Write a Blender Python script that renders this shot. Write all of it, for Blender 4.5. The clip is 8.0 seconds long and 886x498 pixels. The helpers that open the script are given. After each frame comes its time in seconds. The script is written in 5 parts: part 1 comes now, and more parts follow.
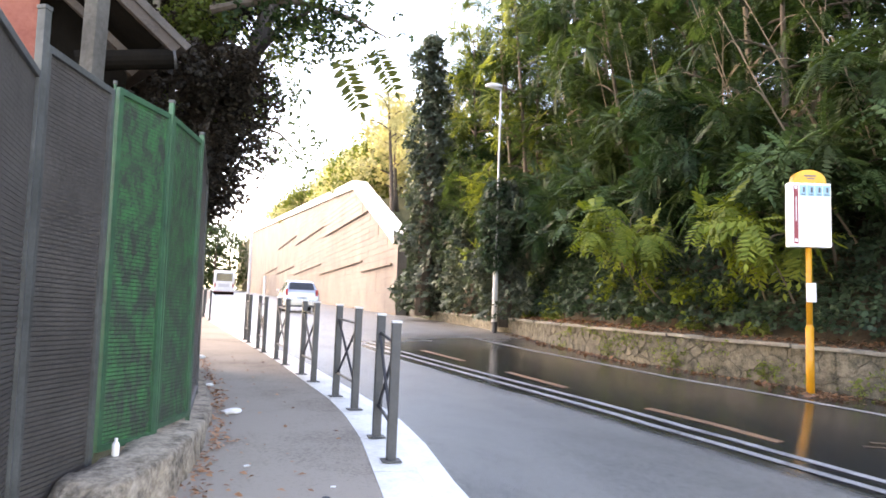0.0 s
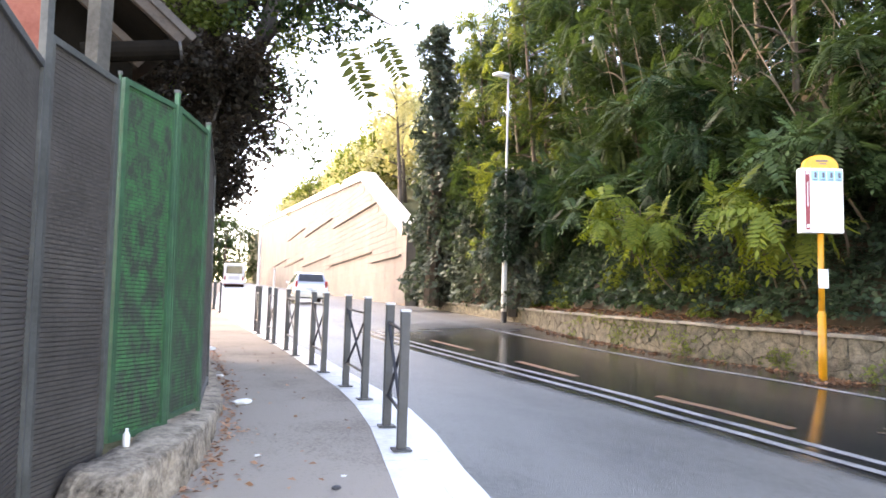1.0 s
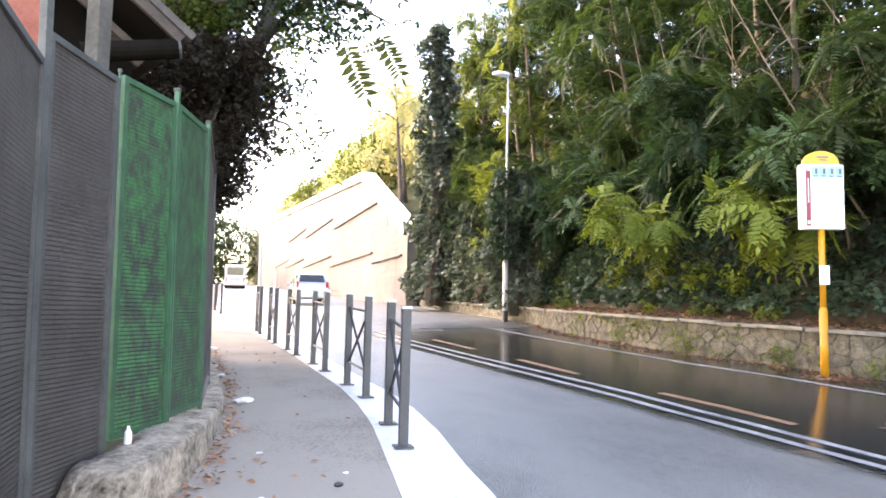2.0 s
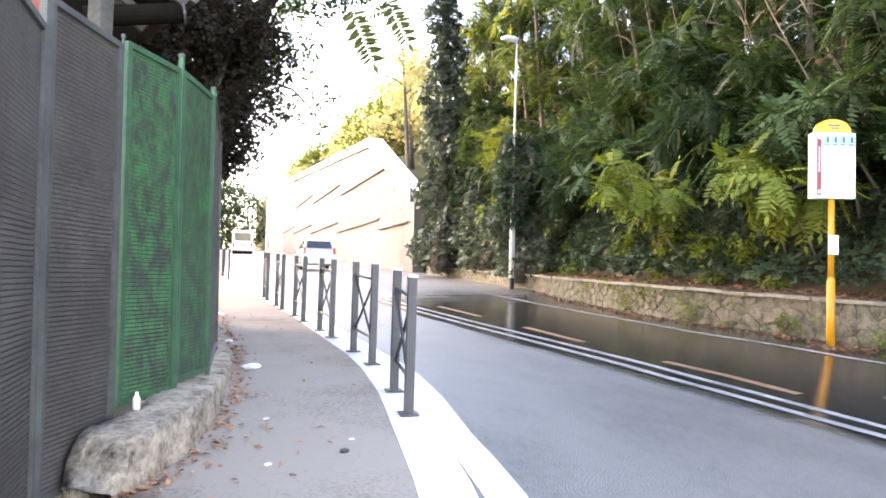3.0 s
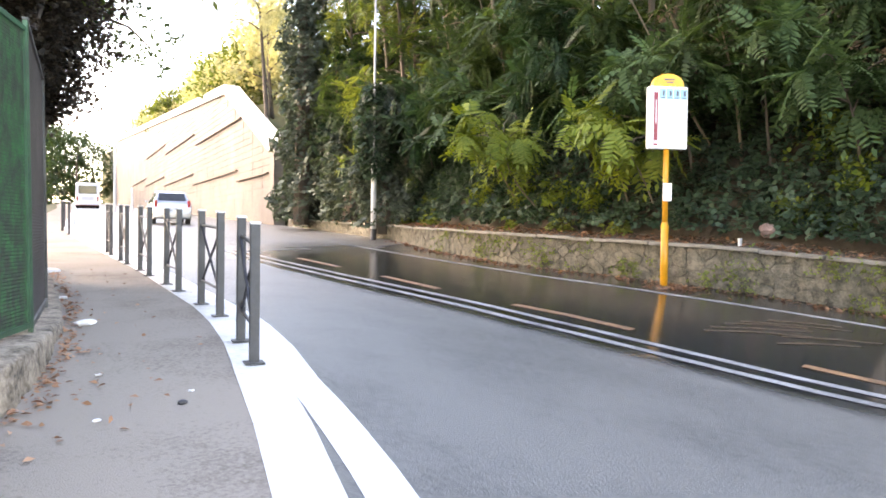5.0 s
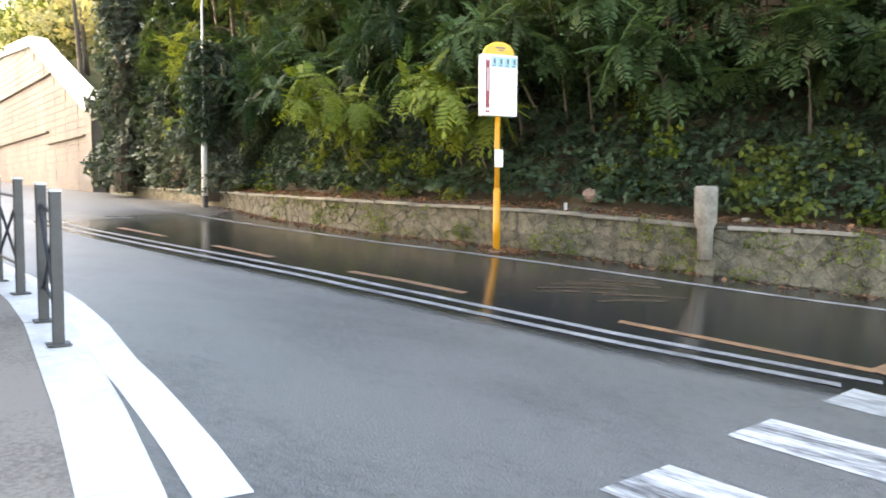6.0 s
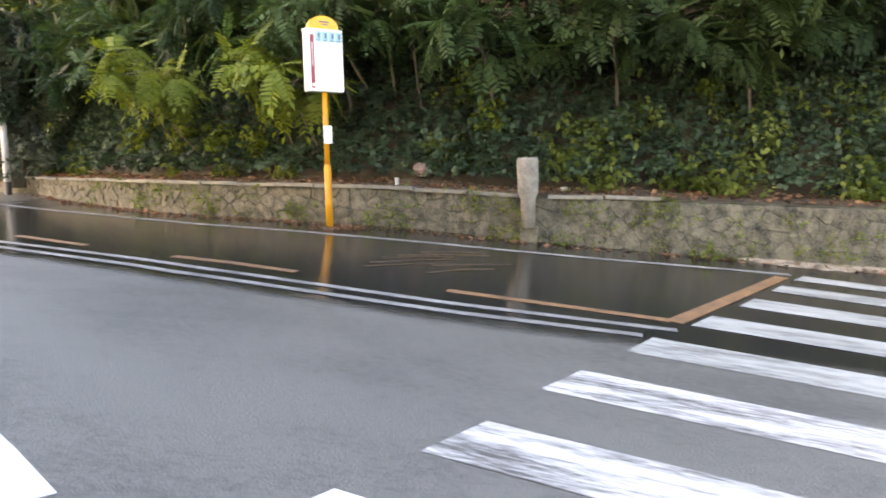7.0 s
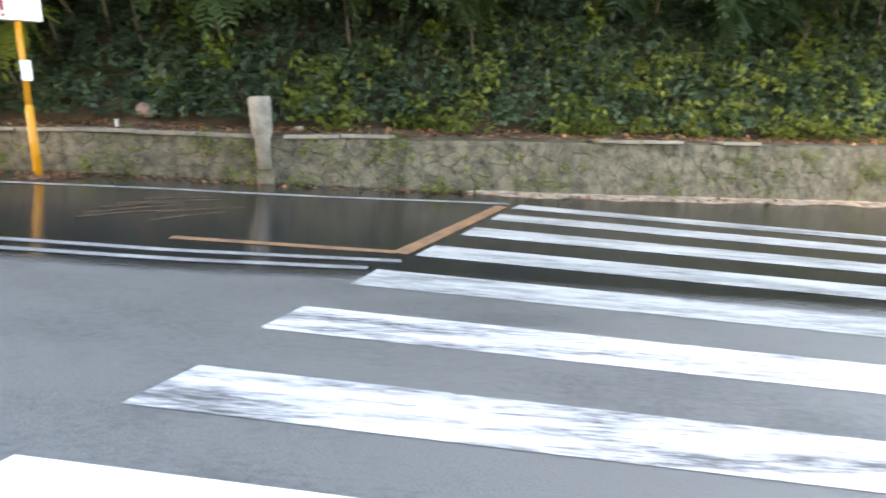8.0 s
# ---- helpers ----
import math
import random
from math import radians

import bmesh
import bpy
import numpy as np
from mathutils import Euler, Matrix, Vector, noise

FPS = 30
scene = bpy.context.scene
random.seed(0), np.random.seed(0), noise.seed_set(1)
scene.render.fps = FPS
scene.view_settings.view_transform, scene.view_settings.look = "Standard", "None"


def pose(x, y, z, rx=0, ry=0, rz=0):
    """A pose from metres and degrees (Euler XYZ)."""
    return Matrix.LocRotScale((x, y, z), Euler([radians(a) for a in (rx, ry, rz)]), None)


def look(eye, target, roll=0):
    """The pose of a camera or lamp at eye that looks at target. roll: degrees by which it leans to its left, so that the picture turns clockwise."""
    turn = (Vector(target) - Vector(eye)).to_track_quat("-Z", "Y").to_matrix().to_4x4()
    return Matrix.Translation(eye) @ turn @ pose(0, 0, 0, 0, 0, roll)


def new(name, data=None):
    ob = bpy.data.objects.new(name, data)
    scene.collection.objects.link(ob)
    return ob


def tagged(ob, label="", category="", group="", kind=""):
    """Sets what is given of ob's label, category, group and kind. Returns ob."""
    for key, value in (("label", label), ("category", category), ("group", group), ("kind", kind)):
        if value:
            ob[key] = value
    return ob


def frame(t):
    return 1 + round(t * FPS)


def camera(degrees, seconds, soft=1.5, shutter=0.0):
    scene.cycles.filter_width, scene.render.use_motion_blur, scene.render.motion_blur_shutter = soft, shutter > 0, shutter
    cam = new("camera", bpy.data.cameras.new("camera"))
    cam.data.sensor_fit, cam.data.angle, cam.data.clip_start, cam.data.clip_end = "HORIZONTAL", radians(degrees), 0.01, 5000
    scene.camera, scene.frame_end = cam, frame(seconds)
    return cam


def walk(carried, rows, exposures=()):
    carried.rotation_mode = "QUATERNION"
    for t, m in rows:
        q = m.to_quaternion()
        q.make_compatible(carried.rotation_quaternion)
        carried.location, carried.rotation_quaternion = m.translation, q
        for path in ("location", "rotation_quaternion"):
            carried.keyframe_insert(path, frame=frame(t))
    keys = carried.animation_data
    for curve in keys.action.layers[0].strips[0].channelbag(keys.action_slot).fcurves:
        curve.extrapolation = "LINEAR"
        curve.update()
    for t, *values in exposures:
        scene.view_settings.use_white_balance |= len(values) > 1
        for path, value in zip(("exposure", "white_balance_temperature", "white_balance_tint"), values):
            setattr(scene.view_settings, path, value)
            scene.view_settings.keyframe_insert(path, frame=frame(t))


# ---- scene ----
cam = camera(62.4, 8.0, soft=1.7, shutter=0.22)

PATH = [
    (0, (0.077, -0.453, 1.537), (1.244, 1.159, 1.738), 2.1),
    (0.5, (0.099, -0.438, 1.533), (1.253, 1.186, 1.717), 1.8),
    (1, (0.097, -0.431, 1.523), (1.246, 1.196, 1.698), 1.6),
    (1.5, (0.098, -0.423, 1.519), (1.263, 1.192, 1.698), 1.9),
    (1.7, (0.102, -0.432, 1.508), (1.262, 1.187, 1.689), 1.6),
    (2.8, (0.094, -0.417, 1.493), (1.219, 1.232, 1.611), 1.5),
    (3, (0.112, -0.422, 1.515), (1.249, 1.221, 1.599), 1.6),
    (3.5, (0.103, -0.485, 1.518), (1.34, 1.086, 1.573), 1.4),
    (4, (0.17, -0.459, 1.505), (1.594, 0.945, 1.502), 1.4),
    (4.2, (0.165, -0.427, 1.513), (1.583, 0.983, 1.493), 1.1),
    (5.3, (0.245, -0.521, 1.46), (1.676, 0.875, 1.407), 0.4),
    (5.5, (0.253, -0.511, 1.468), (1.771, 0.789, 1.389), 0.1),
    (6, (0.337, -0.522, 1.476), (2.021, 0.551, 1.348), 0.3),
    (6.5, (0.351, -0.567, 1.476), (2.122, 0.348, 1.319), 0.1),
    (7, (0.368, -0.661, 1.457), (2.236, 0.029, 1.263), -1.4),
    (7.5, (0.398, -0.725, 1.421), (2.318, -0.259, 1.115), -1.4),
    (8, (0.37, -0.955, 1.425), (2.334, -0.897, 1.055), -2.0),
]
walk(cam, [(t, look(eye, target, roll)) for t, eye, target, roll in PATH],
     exposures=[(0, 3.42, 8600, 25), (1.5, 3.64, 8500, 25), (3.5, 3.87, 8600, 25), (4, 3.76, 8800, 24), (5.5, 3.57, 8900, 23), (6.2, 3.43, 9000, 15), (7, 3.43, 9600, 22), (7.5, 3.47, 9300, 19), (8, 3.5, 8800, 16)])

# ---- light ----
world = bpy.data.worlds.new("sky")
scene.world = world
world.use_nodes = True
sky = world.node_tree.nodes.new("ShaderNodeTexSky")
sky.sky_type, sky.sun_disc = "NISHITA", False
sky.sun_elevation, sky.sun_rotation = radians(29), radians(-35)
world.node_tree.links.new(sky.outputs["Color"], world.node_tree.nodes["Background"].inputs["Color"])
world.node_tree.nodes["Background"].inputs["Strength"].default_value = 0.15
sun = new("sun", bpy.data.lights.new("sun", "SUN"))
sun.data.energy, sun.data.angle, sun.data.color = 0.95, radians(10), (1.0, 0.95, 0.87)
sun.matrix_basis = look((-5.7, 8.2, 5.55), (0, 0, 0))


# ---- ground form ----
def ground_z(x, y):
    """The street climbs towards +y, steeply at first and gently after the bend."""
    x, y = min(max(x, -40), 90), min(max(y, -40), 240)
    bend = (y - 4.2) / 0.6
    return 0.028 * x + 0.107 * y - 0.075 * 0.6 * (math.log1p(math.exp(bend)) if bend < 40 else bend)


def curve(points):
    ys, xs = [p[1] for p in points], [p[0] for p in points]
    return lambda y: float(np.interp(y, ys, xs))


kerb_x = curve([(0.4, -40), (0.5, -6), (0.62, -2), (0.78, -0.5), (1.0, 0.5), (1.38, 1.2), (1.84, 2.05), (2.3, 3.02), (2.72, 4.0), (2.95, 4.5), (3.47, 5.85),
                (3.95, 7.6), (4.7, 10.3), (5.5, 13.7), (7.55, 22), (9.5, 28.5), (27, 80), (43, 130), (60, 180)])
plinth_x = curve([(-3.2, 1.4), (-0.6, 2.35), (0.3, 2.72), (0.67, 3.03), (0.98, 3.32), (1.33, 3.7), (1.77, 4.58), (2.23, 5.8), (2.52, 6.7), (2.95, 8.2), (3.2, 9.1),
                  (4.2, 13.5), (6.2, 22), (8.2, 28.5), (25.5, 80), (41, 130)])
line_x = curve([(6.9, -30), (6.42, -0.9), (6.31, -0.15), (6.12, 1.5), (6.09, 3.0), (6.14, 4.2), (6.46, 5.8), (7.15, 8.95), (7.95, 12.3), (9.6, 18), (12.5, 28), (27.7, 75), (45, 130), (60, 180)])
edge_x = curve([(12.5, -9), (10.5, -1.6), (10.23, -0.4), (9.95, 0.68), (9.73, 1.92), (9.55, 3.4), (9.5, 4.3), (9.85, 6.65), (10.5, 8.9), (11.4, 11.9), (13.0, 16.4), (15.3, 23), (17.4, 29)])
wall_x = curve([(15.5, -40), (14.6, -12), (13.7, -7.9), (11.75, -2.55), (10.9, 0.8), (10.7, 2.6), (10.66, 4.8), (11.3, 8.6), (12.9, 12.4), (15.3, 16.7), (19.5, 29.0), (31.5, 68), (50.3, 128), (66, 180)])
wall_top = curve([(0.3, -14), (0.6, -7.8), (0.95, -2.5), (1.16, 0.8), (1.19, 1.8), (1.29, 3.0), (1.4, 4.7), (1.46, 6.6), (1.55, 9), (1.72, 15), (2.15, 29)])

# ---- small makers ----
rng = np.random.default_rng(7)


def finish(bm, name, material, smooth=False):
    me = bpy.data.meshes.new(name)
    bm.normal_update()
    bm.to_mesh(me)
    bm.free()
    me.materials.append(material)
    if smooth:
        me.polygons.foreach_set("use_smooth", [True] * len(me.polygons))
    return me


def part(name, bm, material, parent, label="", smooth=False):
    ob = new(name, finish(bm, name, material, smooth))
    ob.parent = parent
    return tagged(ob, label)


def single(name, bm, material, label, category, kind="", group="", smooth=False):
    return tagged(new(name, finish(bm, name, material, smooth)), label, category, group, kind)


def thing(name, label, category, at=None, kind="", group=""):
    ob = new(name)
    ob.empty_display_size = 0.2
    if at is not None:
        ob.matrix_basis = at
    return tagged(ob, label, category, group, kind)


def box(size, at=(0, 0, 0), turn=None, bevel=0.0, bm=None):
    bm = bm or bmesh.new()
    m = Matrix.Translation(at) @ (turn or Matrix.Identity(4)) @ Matrix.Diagonal((*size, 1))
    got = bmesh.ops.create_cube(bm, size=1, matrix=m)
    if bevel:
        edges = {e for v in got["verts"] for e in v.link_edges}
        bmesh.ops.bevel(bm, geom=list(edges), offset=bevel, segments=2, affect="EDGES", profile=0.7)
    return bm


def rod(a, b, r0, r1=None, n=10, bm=None):
    return tube([a, b], [r0, r1 or r0], n, bm)


def tube(points, radii, n=8, bm=None):
    bm = bm or bmesh.new()
    rings = []
    for i, p in enumerate(points):
        p = Vector(p)
        way = (Vector(points[min(i + 1, len(points) - 1)]) - Vector(points[max(i - 1, 0)])).normalized()
        side = way.orthogonal().normalized() if abs(way.z) < 0.9 else way.cross(Vector((0, 1, 0))).normalized()
        other = way.cross(side)
        rings.append([bm.verts.new(p + radii[i] * (math.cos(k * math.tau / n) * side + math.sin(k * math.tau / n) * other)) for k in range(n)])
    for a, b in zip(rings, rings[1:]):
        for k in range(n):
            bm.faces.new((a[k], a[(k + 1) % n], b[(k + 1) % n], b[k]))
    bm.faces.new(rings[0][::-1])
    bm.faces.new(rings[-1])
    return bm


def sheet(rows, bm=None, close=False):
    """A surface through rows of points."""
    bm = bm or bmesh.new()
    grid = [[bm.verts.new(p) for p in row] for row in rows]
    for a, b in zip(grid, grid[1:]):
        last = len(a) if close else len(a) - 1
        for k in range(last):
            j = (k + 1) % len(a)
            bm.faces.new((a[k], a[j], b[j], b[k]))
    return bm


def swarm(name, base, faces, mats, material):
    """One mesh of many copies of a small leaf form, at the matrices mats (n, 4, 4)."""
    base, n, v = np.asarray(base, float), len(mats), len(base)
    co = np.einsum("nij,vj->nvi", mats[:, :3, :3], base) + mats[:, None, :3, 3]
    quads = np.asarray(faces)
    idx = (quads[None] + (np.arange(n) * v)[:, None, None]).reshape(-1)
    me = bpy.data.meshes.new(name)
    me.vertices.add(n * v)
    me.vertices.foreach_set("co", co.reshape(-1))
    me.loops.add(len(idx))
    me.loops.foreach_set("vertex_index", idx.astype(np.int32))
    me.polygons.add(len(idx) // 4)
    me.polygons.foreach_set("loop_start", np.arange(0, len(idx), 4, dtype=np.int32))
    me.update(calc_edges=True)
    me.materials.append(material)
    return me


def frames_at(places, outward, size, droop=0.4, spread=0.9):
    """Matrices for leaves at places: the leaf's own +y points outward and down, with scatter."""
    n = len(places)
    way = np.asarray(outward, float) + spread * rng.normal(size=(n, 3))
    way[:, 2] -= droop
    way /= np.linalg.norm(way, axis=1)[:, None] + 1e-9
    up = np.array([0, 0, 1.0]) + 0.45 * rng.normal(size=(n, 3))
    side = np.cross(way, up)
    side /= np.linalg.norm(side, axis=1)[:, None] + 1e-9
    nor = np.cross(side, way)
    s = np.asarray(size if np.ndim(size) else np.full(n, size)) * rng.uniform(0.7, 1.25, n)
    m = np.zeros((n, 4, 4))
    m[:, :3, 0], m[:, :3, 1], m[:, :3, 2], m[:, :3, 3], m[:, 3, 3] = side * s[:, None], way * s[:, None], nor * s[:, None], places, 1
    return m


def leaf_quad(x, y, z, angle, length, width, fold=0.25):
    """Corners of one folded leaf that starts at (x, y, z) and points at an angle off +y."""
    d, w = Vector((math.sin(angle), math.cos(angle), 0)), Vector((math.cos(angle), -math.sin(angle), 0))
    p = Vector((x, y, z))
    return [p, p + d * length * 0.45 + w * width + Vector((0, 0, -fold * width)), p + d * length + Vector((0, 0, -0.3 * length)), p + d * length * 0.45 - w * width + Vector((0, 0, -fold * width))]


def leaflet(x, y, z, angle, length, width):
    """Two faces of one pointed leaflet, folded along its rib, that starts at (x, y, z) and points at an angle off +y."""
    d, w, p = Vector((math.sin(angle), math.cos(angle), 0)), Vector((math.cos(angle), -math.sin(angle), 0)), Vector((x, y, z))
    rim = []
    for s in (1, -1):
        rim.append([p + d * length * a + w * width * b * s + Vector((0, 0, -0.25 * width * b - 0.3 * length * a * a)) for a, b in ((0, 0), (0.16, 0.8), (0.55, 0.9), (1, 0))])
    return rim[0] + rim[1][::-1]


def frond_form(pairs=9, reach=0.22, width=0.06, fine=False):
    """A feathered leaf, one metre long: a thin stalk with pairs of leaflets."""
    verts, faces = [], []
    verts += [(-0.006, 0, 0), (0.006, 0, 0), (0.004, 1, -0.3), (-0.004, 1, -0.3)]
    faces.append((0, 1, 2, 3))
    for i in range(pairs):
        y = 0.16 + 0.82 * i / pairs
        z, size = -0.3 * y * y, 1 - 0.5 * abs(i / pairs - 0.4)
        for s in (-1, 1):
            faces.append(tuple(range(len(verts), len(verts) + 4)))
            if fine:
                faces.append(tuple(range(len(verts) + 4, len(verts) + 8)))
                verts += leaflet(0, y + 0.02 * s, z, s * (1.2 + 0.12 * math.sin(i * 2.9 + s)), reach * size * (1 + 0.12 * math.sin(i * 4.1 + s)), width * size)
            else:
                verts += leaf_quad(0, y, z, s * 1.15, reach * size, width * size)
    faces.append(tuple(range(len(verts), len(verts) + 4)))
    verts += leaf_quad(0, 0.98, -0.29, 0, reach * 0.8, width)
    return [tuple(v) for v in verts], faces


def sprig_form(n=7, width=0.13):
    """A twig with n broad leaves, one metre long."""
    verts, faces = [], []
    for i in range(n):
        a = (i - n / 2) * 0.9 + 0.4 * math.sin(i * 5.1)
        faces.append(tuple(range(len(verts), len(verts) + 4)))
        verts += leaf_quad(0.05 * math.sin(i * 2.3), 0.12 * i, 0.12 * math.sin(i * 1.7), a, 0.42, width)
    return [tuple(v) for v in verts], faces


def whorl_frames(places, outward, size, per=8, droop=0.25):
    """Matrices for feathered leaves that spread in rosettes from the twigs' ends at places, arching over at their tips."""
    n = len(places)
    axis = np.asarray(outward, float) / (np.linalg.norm(outward, axis=1)[:, None] + 1e-9) * 0.7 + np.array([-0.25, -0.1, 0.55]) + 0.25 * rng.normal(size=(n, 3))
    axis /= np.linalg.norm(axis, axis=1)[:, None]
    one = np.cross(axis, np.array([0.31, 0.87, 0.12]))
    one /= np.linalg.norm(one, axis=1)[:, None]
    two = np.cross(axis, one)
    turn = rng.random((n, 1)) * math.tau + np.arange(per)[None] * (math.tau / per) + rng.normal(size=(n, per)) * 0.25
    rise = rng.uniform(-0.1, 0.75, (n, per))
    way = np.cos(rise)[..., None] * (np.cos(turn)[..., None] * one[:, None] + np.sin(turn)[..., None] * two[:, None]) + np.sin(rise)[..., None] * axis[:, None]
    way[..., 2] -= droop
    way = (way / np.linalg.norm(way, axis=2)[..., None]).reshape(-1, 3)
    up = np.repeat(axis * 0.4, per, 0) + np.array([0, 0, 0.8]) + 0.12 * rng.normal(size=(n * per, 3))
    side = np.cross(way, up)
    side /= np.linalg.norm(side, axis=1)[:, None] + 1e-9
    nor = np.cross(side, way)
    big = np.repeat(size * rng.uniform(0.75, 1.2, n), per) * rng.uniform(0.75, 1.15, n * per)
    m = np.zeros((n * per, 4, 4))
    m[:, :3, 0], m[:, :3, 1], m[:, :3, 2], m[:, 3, 3] = side * big[:, None], way * big[:, None], nor * big[:, None], 1
    m[:, :3, 3] = np.repeat(places, per, 0)
    return m


FROND, SPRIG, IVY = frond_form(9, 0.26, 0.047), sprig_form(), sprig_form(4, 0.2)
FROND_BROAD = frond_form(8, 0.3, 0.052, True)
FROND_LONG = frond_form(12, 0.24, 0.036, True)
FROND_THIN = frond_form(11, 0.2, 0.036)


# ---- materials ----
def material(name, dark, light, scale=3.0, grain=40.0, rough=0.8, bump=0.3, bump_scale=None, metal=0.0, random_tone=0.0, spec=0.5, stretch=(1, 1, 1), span=(0.45, 1.05), speck=0.5):
    """Two tones mixed by broad stains and fine grain, with relief."""
    m = bpy.data.materials.new(name)
    m.use_nodes = True
    nodes, links = m.node_tree.nodes, m.node_tree.links
    shader = nodes["Principled BSDF"]
    where = nodes.new("ShaderNodeNewGeometry")
    mapping = nodes.new("ShaderNodeMapping")
    mapping.inputs["Scale"].default_value = stretch
    links.new(where.outputs["Position"], mapping.inputs["Vector"])
    broad, fine = nodes.new("ShaderNodeTexNoise"), nodes.new("ShaderNodeTexNoise")
    for tex, s in ((broad, scale), (fine, grain)):
        tex.inputs["Scale"].default_value, tex.inputs["Detail"].default_value, tex.inputs["Roughness"].default_value = s, 5, 0.65
        links.new(mapping.outputs["Vector"], tex.inputs["Vector"])
    add = nodes.new("ShaderNodeMath")
    add.operation = "MULTIPLY_ADD"
    links.new(fine.outputs["Fac"], add.inputs[0])
    add.inputs[1].default_value = speck
    links.new(broad.outputs["Fac"], add.inputs[2])
    last = add.outputs[0]
    if random_tone:
        info, more = nodes.new("ShaderNodeObjectInfo"), nodes.new("ShaderNodeMath")
        more.operation = "MULTIPLY_ADD"
        links.new(info.outputs["Random"], more.inputs[0])
        more.inputs[1].default_value = random_tone
        links.new(last, more.inputs[2])
        last = more.outputs[0]
    ramp = nodes.new("ShaderNodeValToRGB")
    ramp.color_ramp.elements[0].position, ramp.color_ramp.elements[1].position = span[0], span[1] + random_tone
    ramp.color_ramp.elements[0].color, ramp.color_ramp.elements[1].color = (*dark, 1), (*light, 1)
    links.new(last, ramp.inputs["Fac"])
    links.new(ramp.outputs["Color"], shader.inputs["Base Color"])
    shader.inputs["Roughness"].default_value, shader.inputs["Metallic"].default_value = rough, metal
    shader.inputs["Specular IOR Level"].default_value = spec
    if bump:
        relief, tex = nodes.new("ShaderNodeBump"), fine
        if bump_scale:
            tex = nodes.new("ShaderNodeTexNoise")
            tex.inputs["Scale"].default_value, tex.inputs["Detail"].default_value = bump_scale, 6
            links.new(mapping.outputs["Vector"], tex.inputs["Vector"])
        relief.inputs["Strength"].default_value, relief.inputs["Distance"].default_value = bump, 0.02
        links.new(tex.outputs["Fac"], relief.inputs["Height"])
        links.new(relief.outputs["Normal"], shader.inputs["Normal"])
    return m


def leaf_material(name, dark, light, through_tone, scale=0.7, gloss=0.15, see=0.4):
    """Leaves that vary from one to the next and from clump to clump, and let light through."""
    m = bpy.data.materials.new(name)
    m.use_nodes = True
    nodes, links = m.node_tree.nodes, m.node_tree.links
    shader, out = nodes["Principled BSDF"], nodes["Material Output"]
    geo, where, clump, add = nodes.new("ShaderNodeNewGeometry"), nodes.new("ShaderNodeNewGeometry"), nodes.new("ShaderNodeTexNoise"), nodes.new("ShaderNodeMath")
    links.new(where.outputs["Position"], clump.inputs["Vector"])
    clump.inputs["Scale"].default_value, clump.inputs["Detail"].default_value = scale, 2
    add.operation = "MULTIPLY_ADD"
    links.new(geo.outputs["Random Per Island"], add.inputs[0])
    add.inputs[1].default_value = 0.45
    links.new(clump.outputs["Fac"], add.inputs[2])
    ramp = nodes.new("ShaderNodeValToRGB")
    ramp.color_ramp.elements[0].position, ramp.color_ramp.elements[1].position = 0.4, 1.0
    ramp.color_ramp.elements[0].color, ramp.color_ramp.elements[1].color = (*dark, 1), (*light, 1)
    links.new(add.outputs[0], ramp.inputs["Fac"])
    links.new(ramp.outputs["Color"], shader.inputs["Base Color"])
    shader.inputs["Roughness"].default_value, shader.inputs["Specular IOR Level"].default_value = 0.5, gloss
    glow, mix = nodes.new("ShaderNodeBsdfTranslucent"), nodes.new("ShaderNodeMixShader")
    tint = nodes.new("ShaderNodeMix")
    tint.data_type, tint.blend_type = "RGBA", "MULTIPLY"
    tint.inputs[0].default_value = 1
    links.new(ramp.outputs["Color"], tint.inputs[6])
    tint.inputs[7].default_value = (*through_tone, 1)
    links.new(tint.outputs[2], glow.inputs["Color"])
    mix.inputs["Fac"].default_value = see
    links.new(shader.outputs["BSDF"], mix.inputs[1])
    links.new(glow.outputs["BSDF"], mix.inputs[2])
    links.new(mix.outputs["Shader"], out.inputs["Surface"])
    return m


